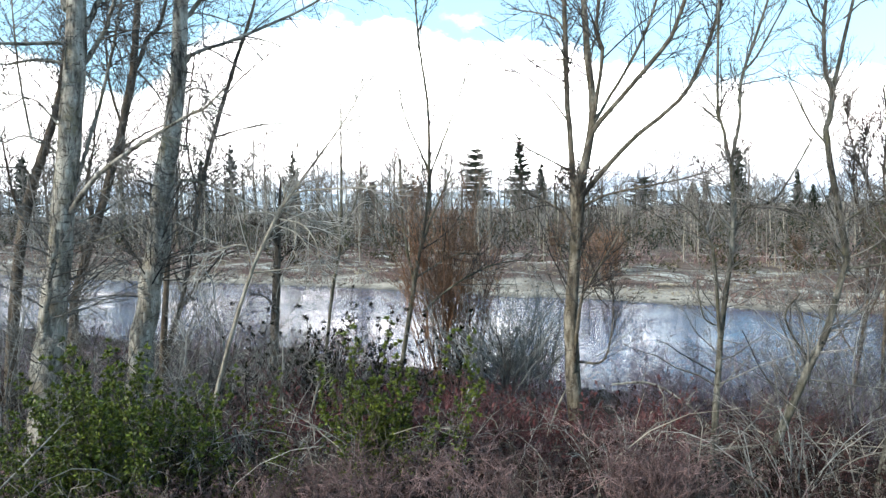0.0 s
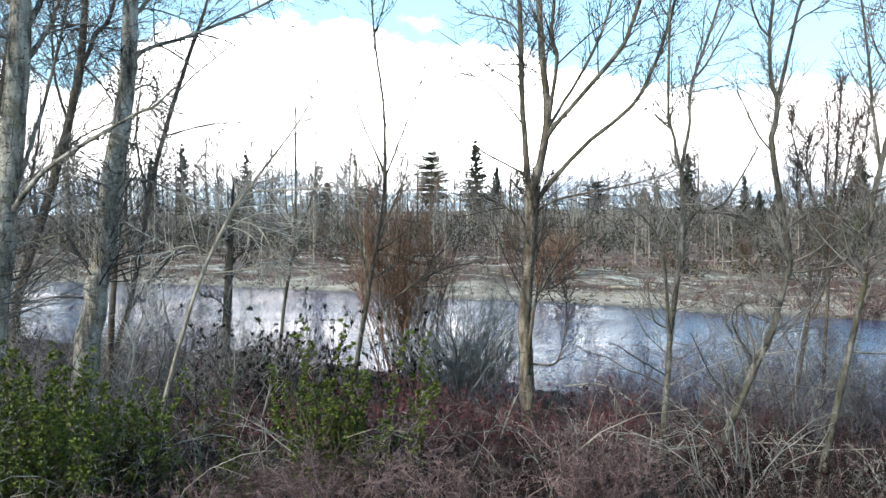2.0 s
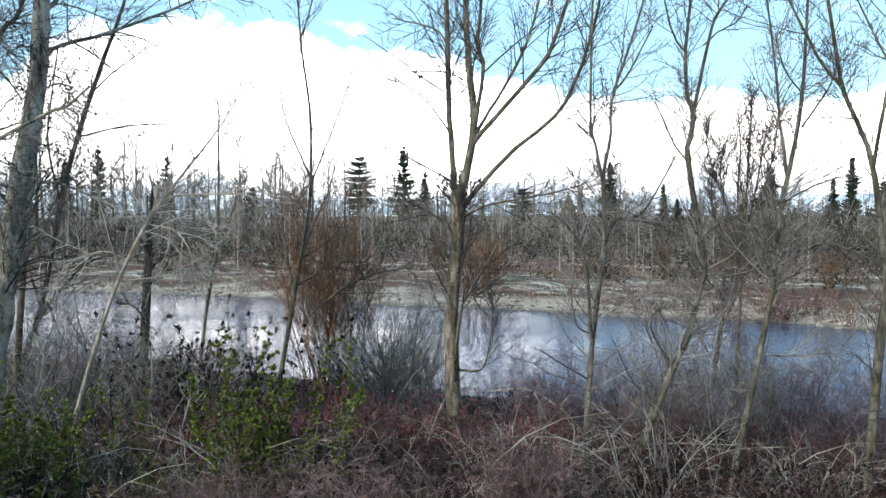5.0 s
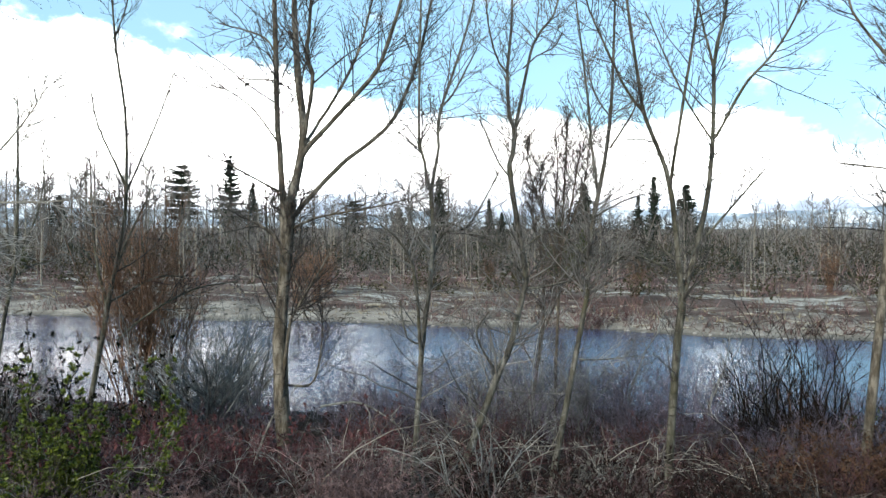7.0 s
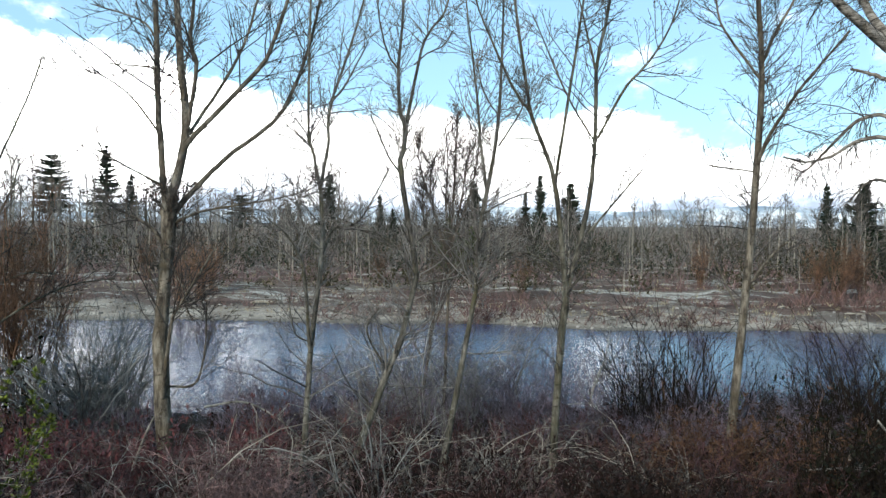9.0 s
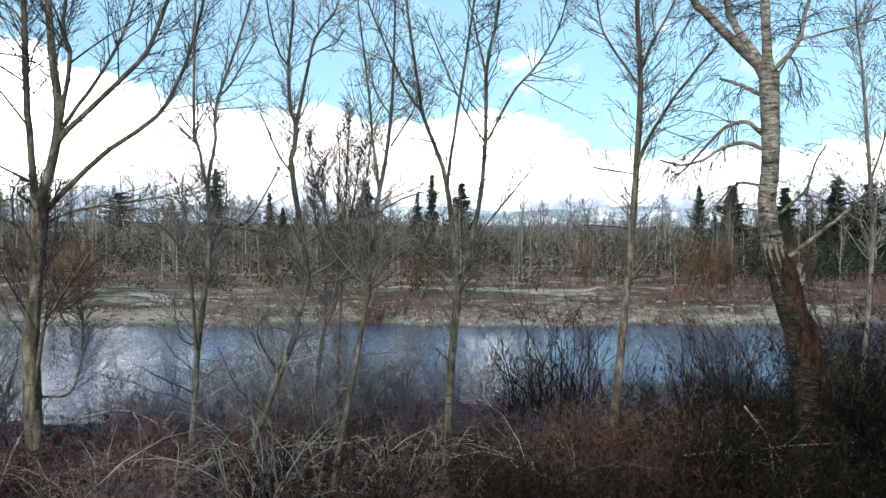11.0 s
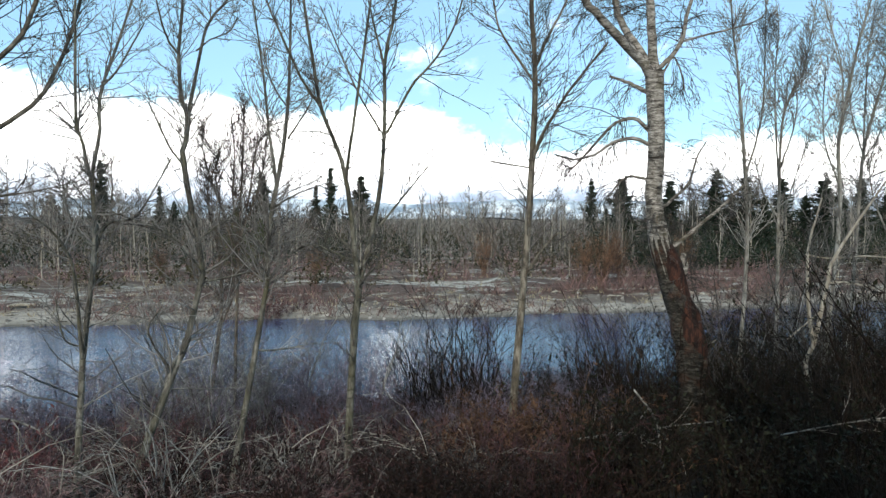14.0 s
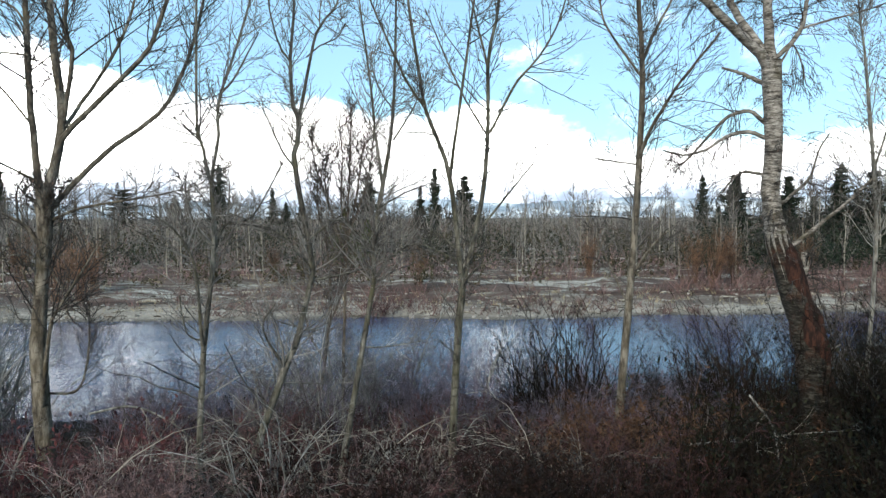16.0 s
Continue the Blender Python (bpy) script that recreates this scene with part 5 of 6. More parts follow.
TANGLE = [shrub("spreading_shrub", "spreading shrub with a web of arching bare branches", "shrub", tw, 6, 3.4, 2.6, 0.35, 0.011, 14, 7, reach=0.36, rise=0.05, singles=6) for tw in (TWIG_ASH, TWIG, TWIG_GREY)]
scatter(TANGLE, -29, -8, 11.5, 15.5, 12, 0.95)
scatter(TANGLE, 24, 38, 11.5, 15.0, 5, 0.85)
scatter_shore(SHORE, 4, 25, 17.5, 34, 0.75)
scatter([RUSSET], -14, 15, 8.8, 12.5, 40, 1.1)
scatter(GREEN, -30, -22, 7.2, 9.0, 6, 0.9)
scatter(GREEN, -6.4, -3.6, 7.4, 9.0, 3, 0.9)
scatter(DUSKY, -38, -12, 9.0, 13.5, 13, 1.5)
scatter(DARK, -10, 26, 8.0, 10.5, 9, 0.42)
scatter(REDDISH, -14, 30, 9.0, 14.0, 44, 1.05)
scatter(REDDISH, 30, 56, 8.5, 13.5, 9, 1.0)
scatter(BRAMBLE, -36, 26, 7.2, 12.5, 32, 0.9)
scatter(BRAMBLE, 26, 56, 8.0, 12.5, 14, 0.85)
scatter(DUSKY, -40, -4, 12.0, 27.0, 26, 1.3)
scatter(REDDISH, -36, -6, 12.0, 24.0, 20, 1.2)
scatter(REDDISH, -14, 1, 12.5, 16.0, 18, 1.1)
scatter(DUSKY[:2], -27, -13, 13.0, 18.0, 16, 1.3)
DEADTWIG = [shrub("dead_shrub", "dead shrub of pale brittle twigs in front of the brush", "shrub", tw, 6, 1.4, 1.3, 0.35, 0.0095, 6, 3, reach=0.5, rise=-0.05) for tw in (TWIG_GREY, TWIG_PALE)]
scatter(DEADTWIG, -33, -8, 7.0, 9.5, 22, 0.9)
scatter(DEADTWIG, -8, 12, 7.4, 10.0, 8, 0.8)
scatter(DEADTWIG, 12, 38, 7.6, 11.0, 26, 0.9)
scatter(DEADTWIG, 38, 56, 8.0, 11.0, 6, 0.7)
scatter_shore(OSIER, -34, -8, 15.0, 26, 0.6)
scatter_shore(REDDISH, -30, -6, 15.0, 20, 1.0)
scatter(RUST, 49, 59, 8.5, 13.0, 22, 1.1)
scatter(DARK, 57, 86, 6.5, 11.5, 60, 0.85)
scatter(OSIER, 15, 44, 13.0, 20.5, 40, 1.02)
scatter(OSIER, 44, 60, 13.0, 20.5, 16, 0.85)
scatter(OSIER, -36, -14, 13.0, 26.0, 14, 1.1)
scatter(OSIER, -6, 15, 15.0, 22.0, 12, 0.8)
scatter(OSIER, 37, 51, 12.0, 16.5, 14, 0.6)
scatter(OSIER, 46, 60, 11.5, 16.0, 16, 0.8)
scatter(REDDISH, 36, 54, 11.5, 15.0, 18, 1.0)

# ---- the far bank ----
def far_tree(seed_height, limbs, label, mat):
    thing = tagged(new("bare_tree"), label, "tree", "far bank trees")
    h = seed_height
    c = spline([(0, 0, -0.3, 0.2), (0.1, 0.05, h * 0.3, 0.15), (-0.1, 0.1, h * 0.65, 0.09), (0.05, 0, h, 0.03)], 9)
    P, R = c[None, :, :3], c[None, :, 3]
    part("trunk", tubes(P, R, 6), mat, thing)
    Q, S = sprout(P, R, limbs, 0.16, 1.0, (42, 10), (0.36 * h, 0.08 * h), 0.6, 0.7, 5, 0.12, least=0.045, short=0.62)
    Q2, S2 = sprout(Q, S, 6, 0.2, 1.0, (40, 12), (0.14 * h, 0.04 * h), 0.4, 0.7, 3, 0.14, least=0.03)
    Q3, S3 = sprout(Q2, S2, 5, 0.15, 1.0, (40, 14), (0.07 * h, 0.02 * h), 0.4, 0.8, 2, 0.14, least=0.024)
    part("crown", joined([tubes(Q, S, 3), spikes(Q2[:, ::2], S2[:, ::2]), spikes(Q3, S3)]), FAR_TWIG, thing, kind="stuff")
    return thing


def conifer(height, width, bare, label, round_top=False, needle=None, boughs=30, open_work=0.0):
    """width: across the lowest full boughs. open_work: how much sky shows between the boughs."""
    thing = tagged(new("conifer"), label, "conifer", "far bank conifers")
    part("trunk", tubes(np.array([[[0, 0, -0.3], [0.03, 0, height * 0.5], [0, 0, height]]]), np.array([[0.2, 0.12, 0.02]]), 6), DARKBARK, thing)
    n = int(boughs * height)
    u = np.sort(rng.random(n))
    whorls = 7 if round_top else 12
    hold = 0.1 + 0.2 * open_work
    u = (1 - hold) * u + hold * np.round(u * whorls) / whorls
    z = height * (bare + (0.99 - bare) * u)
    if round_top and not open_work:
        reach = width * 0.5 * (1 - u) ** 0.5 * (0.62 + 0.38 * np.minimum(u * 3.5, 1)) * (0.8 + 0.25 * np.sin(u * 19 + 1))
    elif round_top:
        reach = width * 0.5 * np.sqrt(np.maximum(1 - (u * 1.62 - 0.65) ** 2, 0.02)) * (0.72 + 0.28 * np.sin(u * 21) ** 2)
    else:
        reach = width * 0.5 * (1 - u) ** 0.85 * (0.6 + 0.4 * np.minimum(u * 4, 1)) * (0.82 + 0.22 * np.sin(u * 27 + 2))
    a = rng.random(n) * 6.283
    side = 1 + 0.28 * np.sin(a * 2 + u * 9) * np.sin(u * 13 + 1)  # uneven outline
    reach = (reach * side + 0.07) * (0.5 + 0.55 * rng.random(n))
    d = np.stack([np.cos(a), np.sin(a), -0.3 + 0.55 * u], -1)
    seg = np.linspace(0, 1, 4)
    P = np.zeros((n, 4, 3))
    P[..., 2] = z[:, None]
    P += d[:, None] * (reach[:, None] * seg)[..., None]
    P[..., 2] += (reach[:, None] * 0.24 * seg ** 2)
    part("bough_work", tubes(P[:, ::3], np.full((n, 2), 0.014), 3), DARKBARK, thing, kind="stuff")
    # sprays of needles along every bough
    Q, S = sprout(P, np.full((n, 4), 0.11), 11, 0.05, 1.0, (50, 20), (0.46, 0.14), 0.2 if round_top else -0.3, 1.0, 2, 0.3, least=0.085, short=0.3)
    taper = 0.35 + 0.75 * (1 - np.clip(Q[:, :1, 2:] / height, 0, 1))
    Q = Q[:, :1] + (Q - Q[:, :1]) * taper
    part("needles", spikes(Q, S), needle or NEEDLE, thing, smooth=False, kind="stuff")
    return thing


def set_tree(ob, az, r, size, wide=1.0, copy=True):
    x, y = polar(az, r)
    m = pose(x, y, float(ground_height(x, y)), 0, 0, rng.random() * 360)
    c = copy_thing(ob, m) if copy else ob
    if not copy:
        c.matrix_basis = m
    c.scale = (size * wide, size * wide, size)


FIRS = [conifer(10, 4.0, 0.1, "dark green fir tree in the far woods"), conifer(10, 3.2, 0.06, "narrow dark fir tree above the far woods", boughs=24),
        conifer(10, 4.2, 0.3, "dark pine with layered tufted boughs", True, boughs=32, open_work=0.7), conifer(10, 6.0, 0.03, "broad dense dark fir, in the far woods and added unseen behind for shade", boughs=42),
        conifer(10, 3.4, 0.05, "dense columnar dark cedar in the far woods", True, boughs=46), conifer(10, 4.2, 0.14, "thin-crowned fir with ragged open boughs", boughs=24, open_work=0.8)]
FIR_WIDTH = (4.0, 3.2, 4.2, 6.0, 3.4, 4.2)
# bearing, elevation of the top in degrees, width in degrees, kind
CONIFERS = ((-29, 4.1, 2.6, 0), (-26.7, 3.8, 2.2, 0), (-31, 3.9, 2.4, 0), (-15.4, 5.0, 1.9, 5), (-10.9, 4.6, 1.8, 5), (-17.5, 4.0, 1.8, 0), (3.0, 4.4, 2.5, 2), (6.4, 5.3, 3.0, 5), (8.0, 3.4, 1.6, 0),
            (-5.0, 2.2, 2.6, 0), (-2.4, 1.9, 2.4, 2), (15.5, 2.0, 2.0, 2), (19.0, 1.5, 2.7, 3), (22.1, 4.0, 2.1, 0), (25.9, 2.3, 1.4, 0), (26.9, 1.2, 1.8, 3), (28.0, 1.0, 1.6, 3), (33.1, 3.4, 3.0, 0), (38.2, 3.8, 1.3, 4),
            (37.1, 2.5, 1.4, 1), (40.5, 3.2, 2.2, 4), (36.9, 0.6, 1.5, 3), (58.1, 3.1, 1.7, 0), (60.3, 3.0, 2.7, 4), (63.8, 2.8, 2.2, 4), (67.0, 3.6, 3.4, 0), (69.0, 3.0, 2.6, 4), (71.4, 2.9, 2.8, 0), (74, 2.7, 2.8, 4),
            (76.2, 2.8, 2.6, 0), (79, 2.7, 2.6, 0), (62.3, 0.9, 2.2, 3), (65.4, 1.4, 2.6, 3), (68, 1.9, 2.8, 3), (70.2, 1.7, 2.8, 3), (72.8, 1.7, 2.8, 3), (75.2, 1.5, 2.8, 3), (77.6, 1.7, 2.8, 3), (59.2, 0.8, 2.0, 3),
            (66.4, 0.6, 3.0, 3), (69.4, 0.8, 3.0, 3), (42.0, 0.2, 1.4, 3))
for k, (az, el, wide, kind) in enumerate(CONIFERS):
    r = np.interp(az, (12, 17, 34, 44, 57, 62, 65, 72, 80), (190, 125, 105, 115, 105, 84, 76, 84, 110)) * (0.93 + 0.2 * ((k * 0.618) % 1))
    x, y = polar(az, r)
    h = 5.5 + r * math.tan(radians(el)) - float(ground_height(x, y))
    ob = FIRS[kind]
    set_tree(ob, az, r, h / 10, 1.4 * r * math.tan(radians(wide)) / FIR_WIDTH[kind] / (h / 10), copy=ob.name in USED)
    USED.add(ob.name)

# unseen firs added behind the viewpoint only to cast shade on the bank
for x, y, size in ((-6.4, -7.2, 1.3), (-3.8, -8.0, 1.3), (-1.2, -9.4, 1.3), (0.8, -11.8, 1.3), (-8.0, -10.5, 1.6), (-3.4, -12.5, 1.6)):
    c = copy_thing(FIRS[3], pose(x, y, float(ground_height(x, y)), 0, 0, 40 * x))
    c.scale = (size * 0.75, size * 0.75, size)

BARE = [far_tree(10, 14 + 2 * k, "bare grey deciduous tree in the far woods", (POPLAR, BIRCH, SAPLING, DARKBARK, POPLAR)[k]) for k in range(5)]
CREST_AZ = (-40, -15, -6, 5, 15, 25, 38, 45, 48, 58, 66, 80)
CREST_EL = (5.0, 4.8, 4.2, 3.4, 2.2, 1.5, 0.7, 0.9, 0.9, 1.2, 2.3, 2.8)
for k in range(230):
    az = -40 + 122 * (k + rng.random()) / 230
    x, y = polar(az, 1)
    far = float(shores(np.array(x), np.array(y))[1])
    r = far + 22 + 110 * rng.random() ** 1.1
    el = np.interp(az, CREST_AZ, CREST_EL) * (0.4 + 0.75 * rng.random())
    x, y = polar(az, r)
    h = 5.5 + r * math.tan(radians(el)) - float(ground_height(x, y))
    ob = BARE[k % 5]
    set_tree(ob, az, r, h / 10, 0.8 + 0.4 * rng.random(), copy=ob.name in USED)
    USED.add(ob.name)


# tall hazy crowns that stand out of the woods: bearing, elevation of the top
for k, (az, el) in enumerate(((45.2, 2.2), (48.8, 2.1), (46.8, 1.7), (-5.9, 5.2), (-9.1, 4.4), (-2.7, 4.9), (16.4, 3.5), (19.7, 3.1), (-13, 5.2), (22.8, 3.9), (15.6, 3.5), (-19, 5.4), (-23, 5.0), (0.6, 4.2), (10.5, 3.4), (29.5, 2.6), (35, 2.2), (53, 2.3), (55.5, 2.0), (63, 2.6))):
    r = 140 + 40 * rng.random()
    set_tree(BARE[k % 5], az, r, (5.5 + r * math.tan(radians(el)) - 1.9) / 10, 1.05)

# one bright cedar and tall red-brown willows near the far shore
YOUNG_CEDAR = conifer(10, 9, 0.03, "broad young cedar with yellow-green sprays", needle=CEDAR)
set_tree(YOUNG_CEDAR, 31.3, 58, 0.5, copy=False)
set_tree(YOUNG_CEDAR, 33.0, 61, 0.42)
set_tree(YOUNG_CEDAR, -7.1, 74, 0.24)
for az, off, size in ((58.9, 7, 0.75), (60.4, 8, 0.7), (57.6, 9, 0.65), (64.5, 9, 0.7), (12.7, 6, 0.68), (11.2, 5, 0.6), (13.6, 8, 0.55), (9.0, 14, 0.6), (-6, 16, 0.7), (37, 10, 0.5), (50, 14, 0.6), (26, 12, 0.5)):
    x, y = polar(az, 1)
    plant(WILLOW, az, float(shores(np.array(x), np.array(y))[1]) + off, size)

for az, off, size in ((34.2, 0.6, 1.3), (35.0, 0.8, 1.1), (33.5, 0.9, 1.0), (36.0, 1.5, 0.9)):
    x, y = polar(az, 1)
    plant(RUSSET, az, float(shores(np.array(x), np.array(y))[1]) + off, size)

# slender pale trunks in loose stands before the woods
PALE = [far_tree(9, 9, "slender pale-trunked young tree on the far bank", PALEWOOD) for _ in range(2)]
for k in range(140):
    az = -38 + 118 * ((k // 3) * 0.0437 % 1) + rng.normal() * 0.7
    x, y = polar(az, 1)
    far = float(shores(np.array(x), np.array(y))[1])
    r = far + 11 + 26 * rng.random()
    set_tree(PALE[k % 2], az, r, (0.45 + 0.35 * rng.random()) * r / 75, 0.6, copy=k > 1)


def undergrowth(name, label, mat, count, near, back, height, lo=-42, hi=84, band=0.5, seed=1, leafy=0.0):
    """Low bushes in clumps over the far bank, one mesh."""
    az = np.radians(lo + (hi - lo) * rng.random(count * 3))
    far = shores(np.sin(az), np.cos(az))[1]
    r = far + near + (back - near) * rng.random(count * 3) ** 1.3
    x, y = r * np.sin(az), r * np.cos(az)
    keep = waves(az[:] * far * 0.25, r - far, 9, seed) > -0.2 + (0.5 - band)
    x, y = x[keep][:count], y[keep][:count]
    n, per = len(x), 5
    foot = np.stack([x, y, ground_height(x, y) - 0.05], -1)
    h = height * (0.5 + 0.8 * rng.random(n))
    P = np.empty((n, per, 3, 3))
    d = rng.normal(size=(n, per, 3)) * np.array([0.55, 0.55, 0.15]) + np.array([0, 0, 1.0])
    P[:, :, 0] = foot[:, None] + rng.normal(size=(n, per, 3)) * np.array([0.16, 0.16, 0])
    P[:, :, 1] = P[:, :, 0] + d * h[:, None, None] * 0.5
    P[:, :, 2] = P[:, :, 1] + (d + rng.normal(size=d.shape) * 0.35) * h[:, None, None] * 0.5
    P = P.reshape(-1, 3, 3)
    R = np.tile(np.array([0.022, 0.018, 0.008]), (len(P), 1)) * (0.7 + 0.6 * rng.random((len(P), 1))) * max(1.0, height / 1.6)
    shape = leaves_on(P, 15, leafy * 0.62, 0.2, 0.7) if leafy else spikes(P, R * 1.15)
    tagged(new(name, mesh_from(name, *shape, mat, not leafy)), label, "brush", kind="stuff")


undergrowth("far_brush", "red-brown willow scrub on the far bank", FAR_SCRUB, 1500, 6, 36, 0.7, band=0.25, seed=21)
undergrowth("far_brush", "low reddish scrub at the far waterline", FAR_SCRUB, 800, 0.4, 7, 0.65, band=0.42, seed=29)
undergrowth("far_brush", "dusky bare scrub under the far trees", TWIG_PINK, 1100, 12, 70, 1.5, band=0.45, seed=22)
undergrowth("far_brush", "grey-brown brush under the far trees", FAR_TWIG, 1700, 22, 90, 2.8, band=0.65, seed=23)
undergrowth("far_brush", "olive evergreen undergrowth below the far trees", LEAF_OLIVE, 1200, 24, 100, 2.4, band=0.5, seed=25, leafy=0.25)
undergrowth("far_brush", "low dark green clumps on the far bank", LEAF_OLIVE, 480, 8, 42, 1.7, band=0.3, seed=27, leafy=0.26)
# evergreens whose dark tone also stands in for shadow among the trees
undergrowth("far_brush", "dark evergreen bushes among the far trees", NEEDLE, 800, 18, 70, 2.3, band=0.3, seed=31, leafy=0.28)
undergrowth("far_brush", "dark evergreen thicket where the river bends", NEEDLE, 420, 12, 45, 2.6, lo=57, hi=84, band=0.6, seed=51, leafy=0.3)
undergrowth("far_brush", "red-brown thicket where the river bends", FAR_SCRUB, 220, 5, 16, 1.2, lo=56, hi=72, band=0.6, seed=53)
undergrowth("far_brush", "distant grey brushwood beyond the bank", FAR_TWIG, 1100, 60, 210, 5.5, band=0.8, seed=41)
undergrowth("far_brush", "distant reddish brushwood beyond the bank", FAR_SCRUB, 500, 60, 170, 4.0, band=0.6, seed=43)
undergrowth("far_brush", "distant dark evergreen growth beyond the bank", NEEDLE, 500, 70, 200, 4.5, band=0.4, seed=45)
undergrowth("dry_grass", "bleached dry grass along the gravel bar", GRASS, 1500, 1.5, 45, 0.3, band=0.6, seed=24)


def drift_log(length, radius):
    n = 10
    u = np.linspace(0, 1, n)
    P = np.stack([length * (u - 0.5), 0.12 * np.sin(u * 4) * length * 0.2, 0.05 * np.sin(u * 7)], -1)[None]
    R = (radius * (1 - 0.45 * u) * (1 + 0.08 * rng.normal(size=n)))[None]
    R[0, 0] *= 0.4
    R[0, -1] *= 0.2
    thing = tagged(new("driftwood_log"), "bleached driftwood log stranded on the gravel bar", "log", "driftwood")
    part("log", tubes(P, R, 9), PALEWOOD, thing)
    Q, S = sprout(P, R, 3, 0.3, 0.9, (60, 10), (length * 0.15, 0.1), 0.2, 0.4, 4, 0.15)
    part("stubs", tubes(Q, S, 5), PALEWOOD, thing)
    return thing


LOGS = [drift_log(2.0, 0.09), drift_log(2.8, 0.12), drift_log(1.4, 0.07)]
for k, (az, off, turn) in enumerate(((15.9, 2.2, 8), (18, 4, -20), (-16, 12, 5), (-14, 15, -6), (-19, 10, 12), (43.5, 3.0, -35), (45.5, 4.5, -48), (48.5, 2.5, -50), (52, 4, -55),
                                     (33, 5, -30), (25, 7, -20), (8, 9, 4), (5, 14, 0), (-3, 10, 10), (56, 6, -50), (62, 7, -70), (66, 4, -66), (12, 6, 30))):
    x, y = polar(az, 1)
    r = float(shores(np.array(x), np.array(y))[1]) + off
    x, y = polar(az, r)
    m = pose(x, y, float(ground_height(x, y)) + 0.04, 0, 0, turn)
    if k < 3:
        LOGS[k].matrix_basis = m
    else:
        copy_thing(LOGS[k % 3], m)


def litter(name, label, mat, count, lo_d, hi_d, long, thick):
    """Sticks washed up along the far shore, one mesh."""
    az = np.radians(-42 + 126 * rng.random(count))
    far = shores(np.sin(az), np.cos(az))[1]
    r = far + lo_d + (hi_d - lo_d) * rng.random(count) ** 1.5
    x, y = r * np.sin(az), r * np.cos(az)
    a = az + np.pi / 2 + 0.35 * rng.normal(size=count)
    d = np.stack([np.sin(a), np.cos(a), 0.06 * rng.normal(size=count)], -1)
    L = (long * (0.3 + rng.random(count)))[:, None]
    c = np.stack([x, y, ground_height(x, y) + 0.03], -1)
    P = np.stack([c - d * L / 2, c + np.array([0, 0, 0.04]), c + d * L / 2], 1)
    R = thick * (0.5 + rng.random((count, 1))) * np.array([[0.7, 1.0, 0.4]])
    tagged(new(name, mesh_from(name, *tubes(P, R, 5), mat)), label, "debris", kind="stuff")


litter("flood_debris", "bleached sticks washed up along the gravel bar", PALEWOOD, 360, 0.6, 30, 0.8, 0.035)
litter("flood_debris", "dark waterlogged sticks on the gravel bar", DARKBARK, 420, 0.2, 20, 0.5, 0.035)


def cobbles(count):
    """Flattened river stones, thickest along the waterline, one mesh."""
    az = np.radians(-42 + 126 * rng.random(count))
    far = shores(np.sin(az), np.cos(az))[1]
    r = far - 0.5 + 7 * rng.random(count) ** 1.6
    x, y = r * np.sin(az), r * np.cos(az)
    s = 0.05 + 0.13 * rng.random(count) ** 2.5
    c = np.stack([x, y, ground_height(x, y)], -1)
    a = rng.random(count)[:, None] * 6.283 + np.arange(5)[None] * 1.2566
    wide = s[:, None] * (0.75 + 0.5 * rng.random((count, 5)))
    ring = np.stack([np.cos(a) * wide, np.sin(a) * wide * 0.75, np.zeros_like(a)], -1)
    V = np.concatenate([c[:, None] + ring - [0, 0, 0.03], c[:, None] + ring * 0.6 + np.array([0, 0, 1.0]) * (s * 0.5)[:, None, None]], 1)
    b = (np.arange(count) * 10)[:, None]
    sides = [b + np.array([[k, (k + 1) % 5, 5 + (k + 1) % 5, 5 + k]]) for k in range(5)]
    top = [b + np.array([[5, 6, 7, 8]]), b + np.array([[5, 8, 9, 5]])[:, :3]]
    V = V.reshape(-1, 3)
    quads = np.concatenate(sides + top[:1])
    me = bpy.data.meshes.new("cobbles")
    me.from_pydata(V.tolist(), [], quads.tolist() + top[1].tolist())
    me.materials.append(PEBBLE)
    tagged(new("cobbles", me), "grey and brown river stones strewn along the gravel bar", "stones", kind="stuff")


cobbles(2600)


# ---- dead branches caught in the brush ----
def dead_branch(rows):
    c = spline(rows, 14)
    x, y, z = c[0, :3]
    thing = empty_at("dead_branch", x, y, z, label="bleached dead branch caught in the brush", category="branch", group="dead branches")
    c[:, :3] -= c[0, :3].copy()
    P, R = c[None, :, :3], c[None, :, 3]
    part("stem", tubes(P, R, 7), DEADWOOD, thing)
    Q, S = sprout(P, R, 7, 0.15, 1.0, (45, 14), (0.45, 0.2), 0.1, 0.6, 5, 0.16, least=0.004)
    Q2, S2 = sprout(Q, S, 3, 0.2, 1.0, (45, 14), (0.16, 0.06), 0.1, 0.7, 3, 0.16, least=0.003)
    part("spray", joined([tubes(Q, S, 4), tubes(Q2, S2, 3)]), TWIG_PALE, thing, kind="stuff")


dead_branch([(2.37, 10.23, 2.99, 0.017), (2.87, 10.21, 3.01, 0.015), (3.26, 10.19, 2.81, 0.013), (3.62, 10.17, 2.49, 0.011), (3.94, 10.17, 2.04, 0.010)])
dead_branch([(2.15, 9.77, 2.43, 0.014), (2.65, 9.39, 2.58, 0.011), (3.10, 8.99, 2.56, 0.009), (3.33, 8.75, 2.49, 0.007)])
dead_branch([(3.46, 9.18, 2.39, 0.013), (4.20, 8.66, 2.62, 0.010), (4.94, 8.01, 2.76, 0.007)])
dead_branch([(3.65, 9.32, 2.37, 0.011), (3.92, 9.11, 2.80, 0.009), (4.03, 9.02, 2.99, 0.007)])
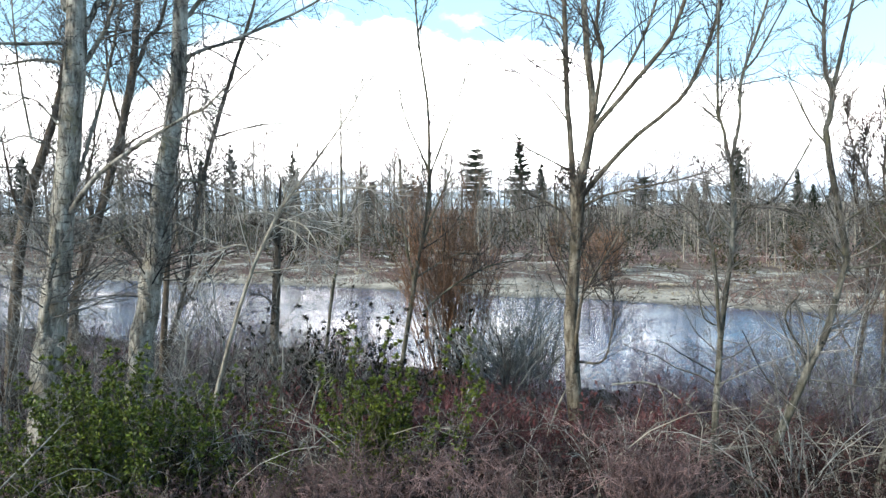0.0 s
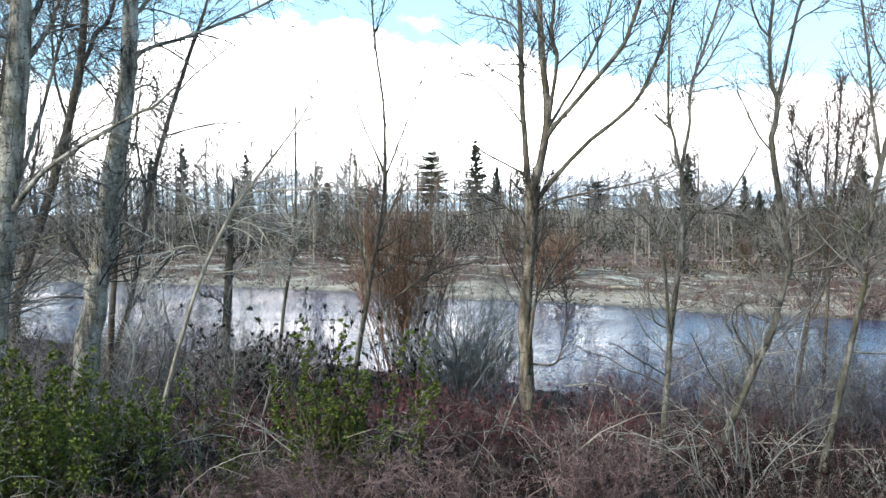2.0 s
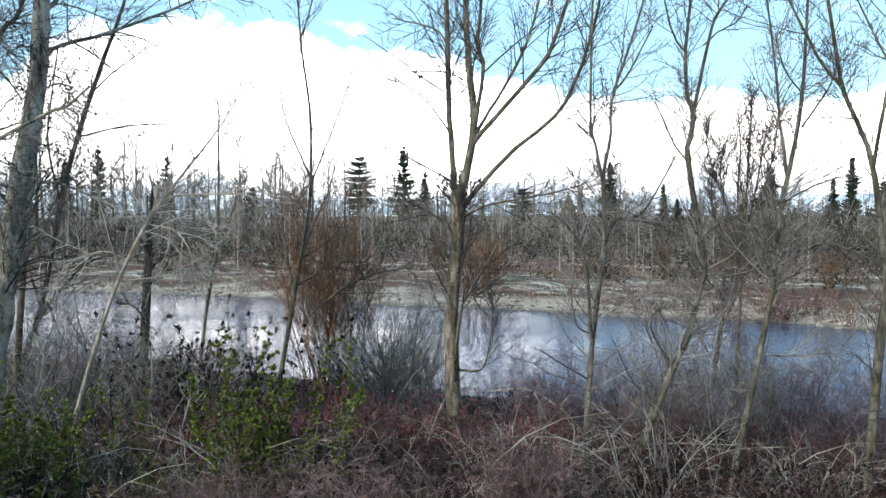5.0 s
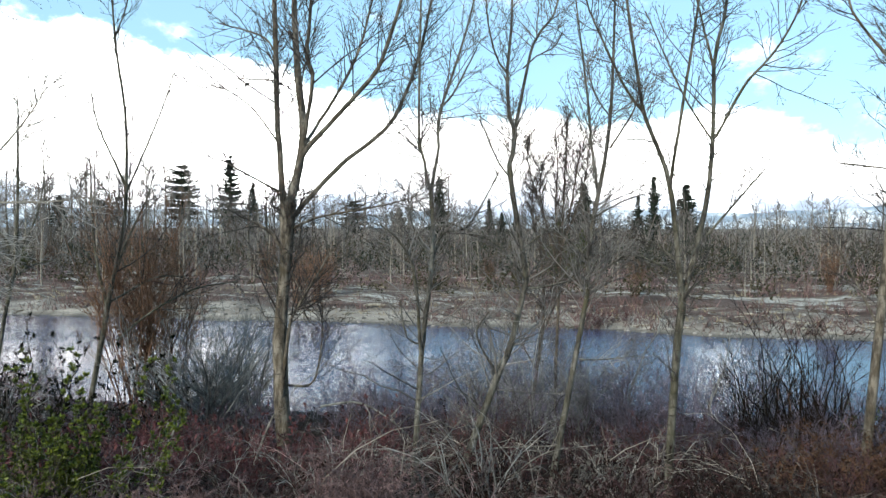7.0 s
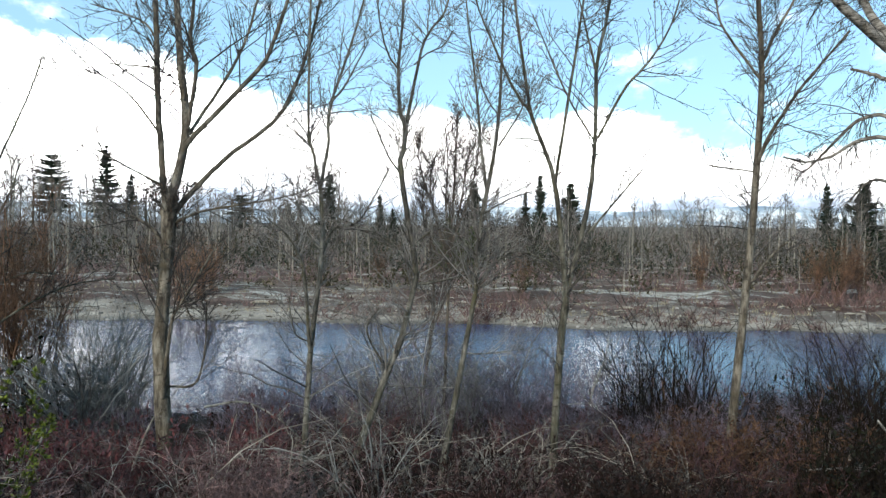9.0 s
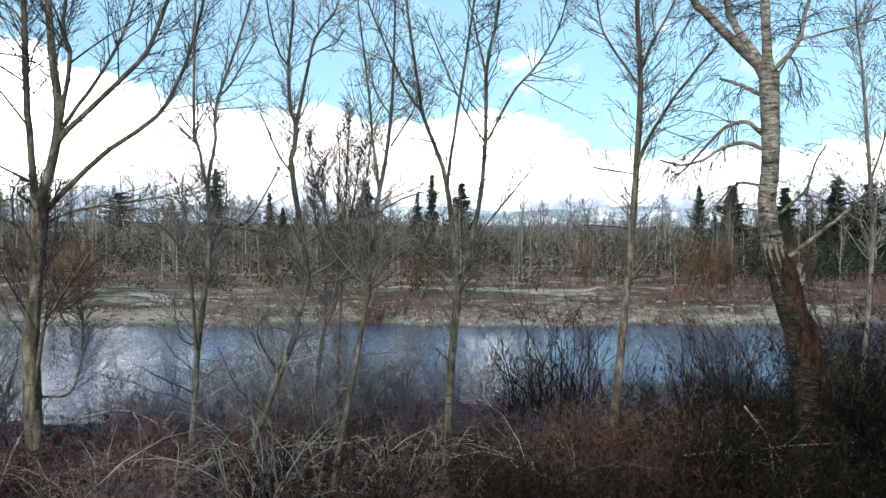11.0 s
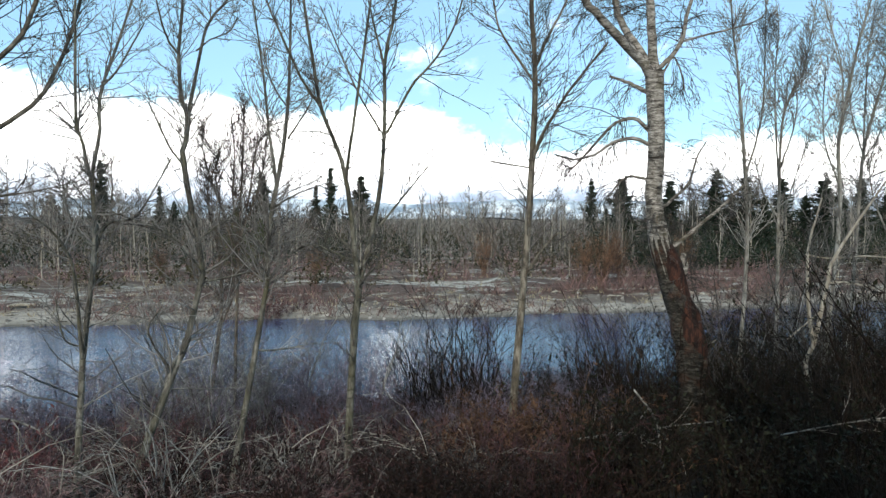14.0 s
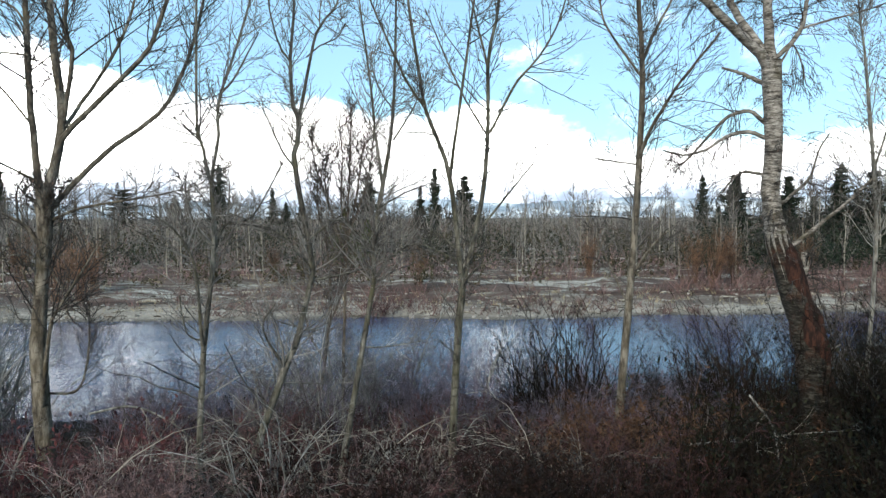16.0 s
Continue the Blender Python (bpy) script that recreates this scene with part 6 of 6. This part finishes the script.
dead_branch([(-2.32, 8.16, 3.09, 0.012), (-2.35, 8.26, 2.77, 0.011), (-2.42, 8.37, 2.35, 0.010)])
dead_branch([(0.50, 9.98, 3.06, 0.016), (0.22, 9.96, 2.52, 0.014), (-0.02, 9.93, 2.06, 0.011)])
dead_branch([(8.38, 5.39, 2.56, 0.014), (8.87, 4.99, 2.59, 0.011), (9.34, 4.57, 2.70, 0.009), (9.96, 3.93, 2.79, 0.007)])
dead_branch([(8.75, 4.76, 3.27, 0.016), (8.73, 4.43, 2.92, 0.014), (8.57, 4.26, 2.37, 0.013), (8.45, 4.16, 2.00, 0.011)])
dead_branch([(8.50, 2.82, 3.12, 0.010), (8.55, 2.26, 3.34, 0.008), (8.56, 1.80, 3.50, 0.006)])
dead_branch([(2.02, 9.80, 2.44, 0.014), (2.78, 9.73, 2.42, 0.011), (3.40, 9.63, 2.31, 0.009), (4.33, 9.39, 2.31, 0.007)])
dead_branch([(-3.89, 6.39, 3.12, 0.010), (-3.72, 6.74, 3.36, 0.008), (-3.57, 7.01, 3.57, 0.005)])
dead_branch([(-1.89, 10.32, 2.52, 0.024), (-1.77, 10.32, 2.96, 0.019), (-1.71, 10.32, 3.11, 0.014)])
dead_branch([(1.36, 10.41, 1.87, 0.019), (1.57, 10.18, 2.63, 0.016), (1.70, 10.06, 2.98, 0.012)])
dead_branch([(7.55, 4.86, 2.85, 0.010), (7.59, 4.45, 2.98, 0.008), (7.60, 3.99, 3.07, 0.006)])
dead_branch([(-0.95, 8.94, 2.31, 0.010), (-0.39, 9.00, 2.50, 0.008), (0.59, 9.02, 2.69, 0.006), (1.28, 8.98, 2.77, 0.004)])
dead_branch([(-3.85, 7.56, 2.67, 0.010), (-3.20, 7.57, 3.08, 0.008), (-2.62, 7.58, 3.01, 0.007), (-2.31, 7.56, 3.19, 0.006)])
dead_branch([(-2.25, 8.18, 2.99, 0.010), (-1.81, 8.47, 2.63, 0.008), (-1.46, 8.67, 2.38, 0.006)])
dead_branch([(-0.44, 9.51, 2.35, 0.015), (0.19, 9.83, 2.72, 0.012), (0.36, 9.96, 3.03, 0.009)])
dead_branch([(3.89, 8.11, 2.16, 0.010), (4.35, 7.55, 2.83, 0.007), (4.77, 7.02, 3.06, 0.004)])
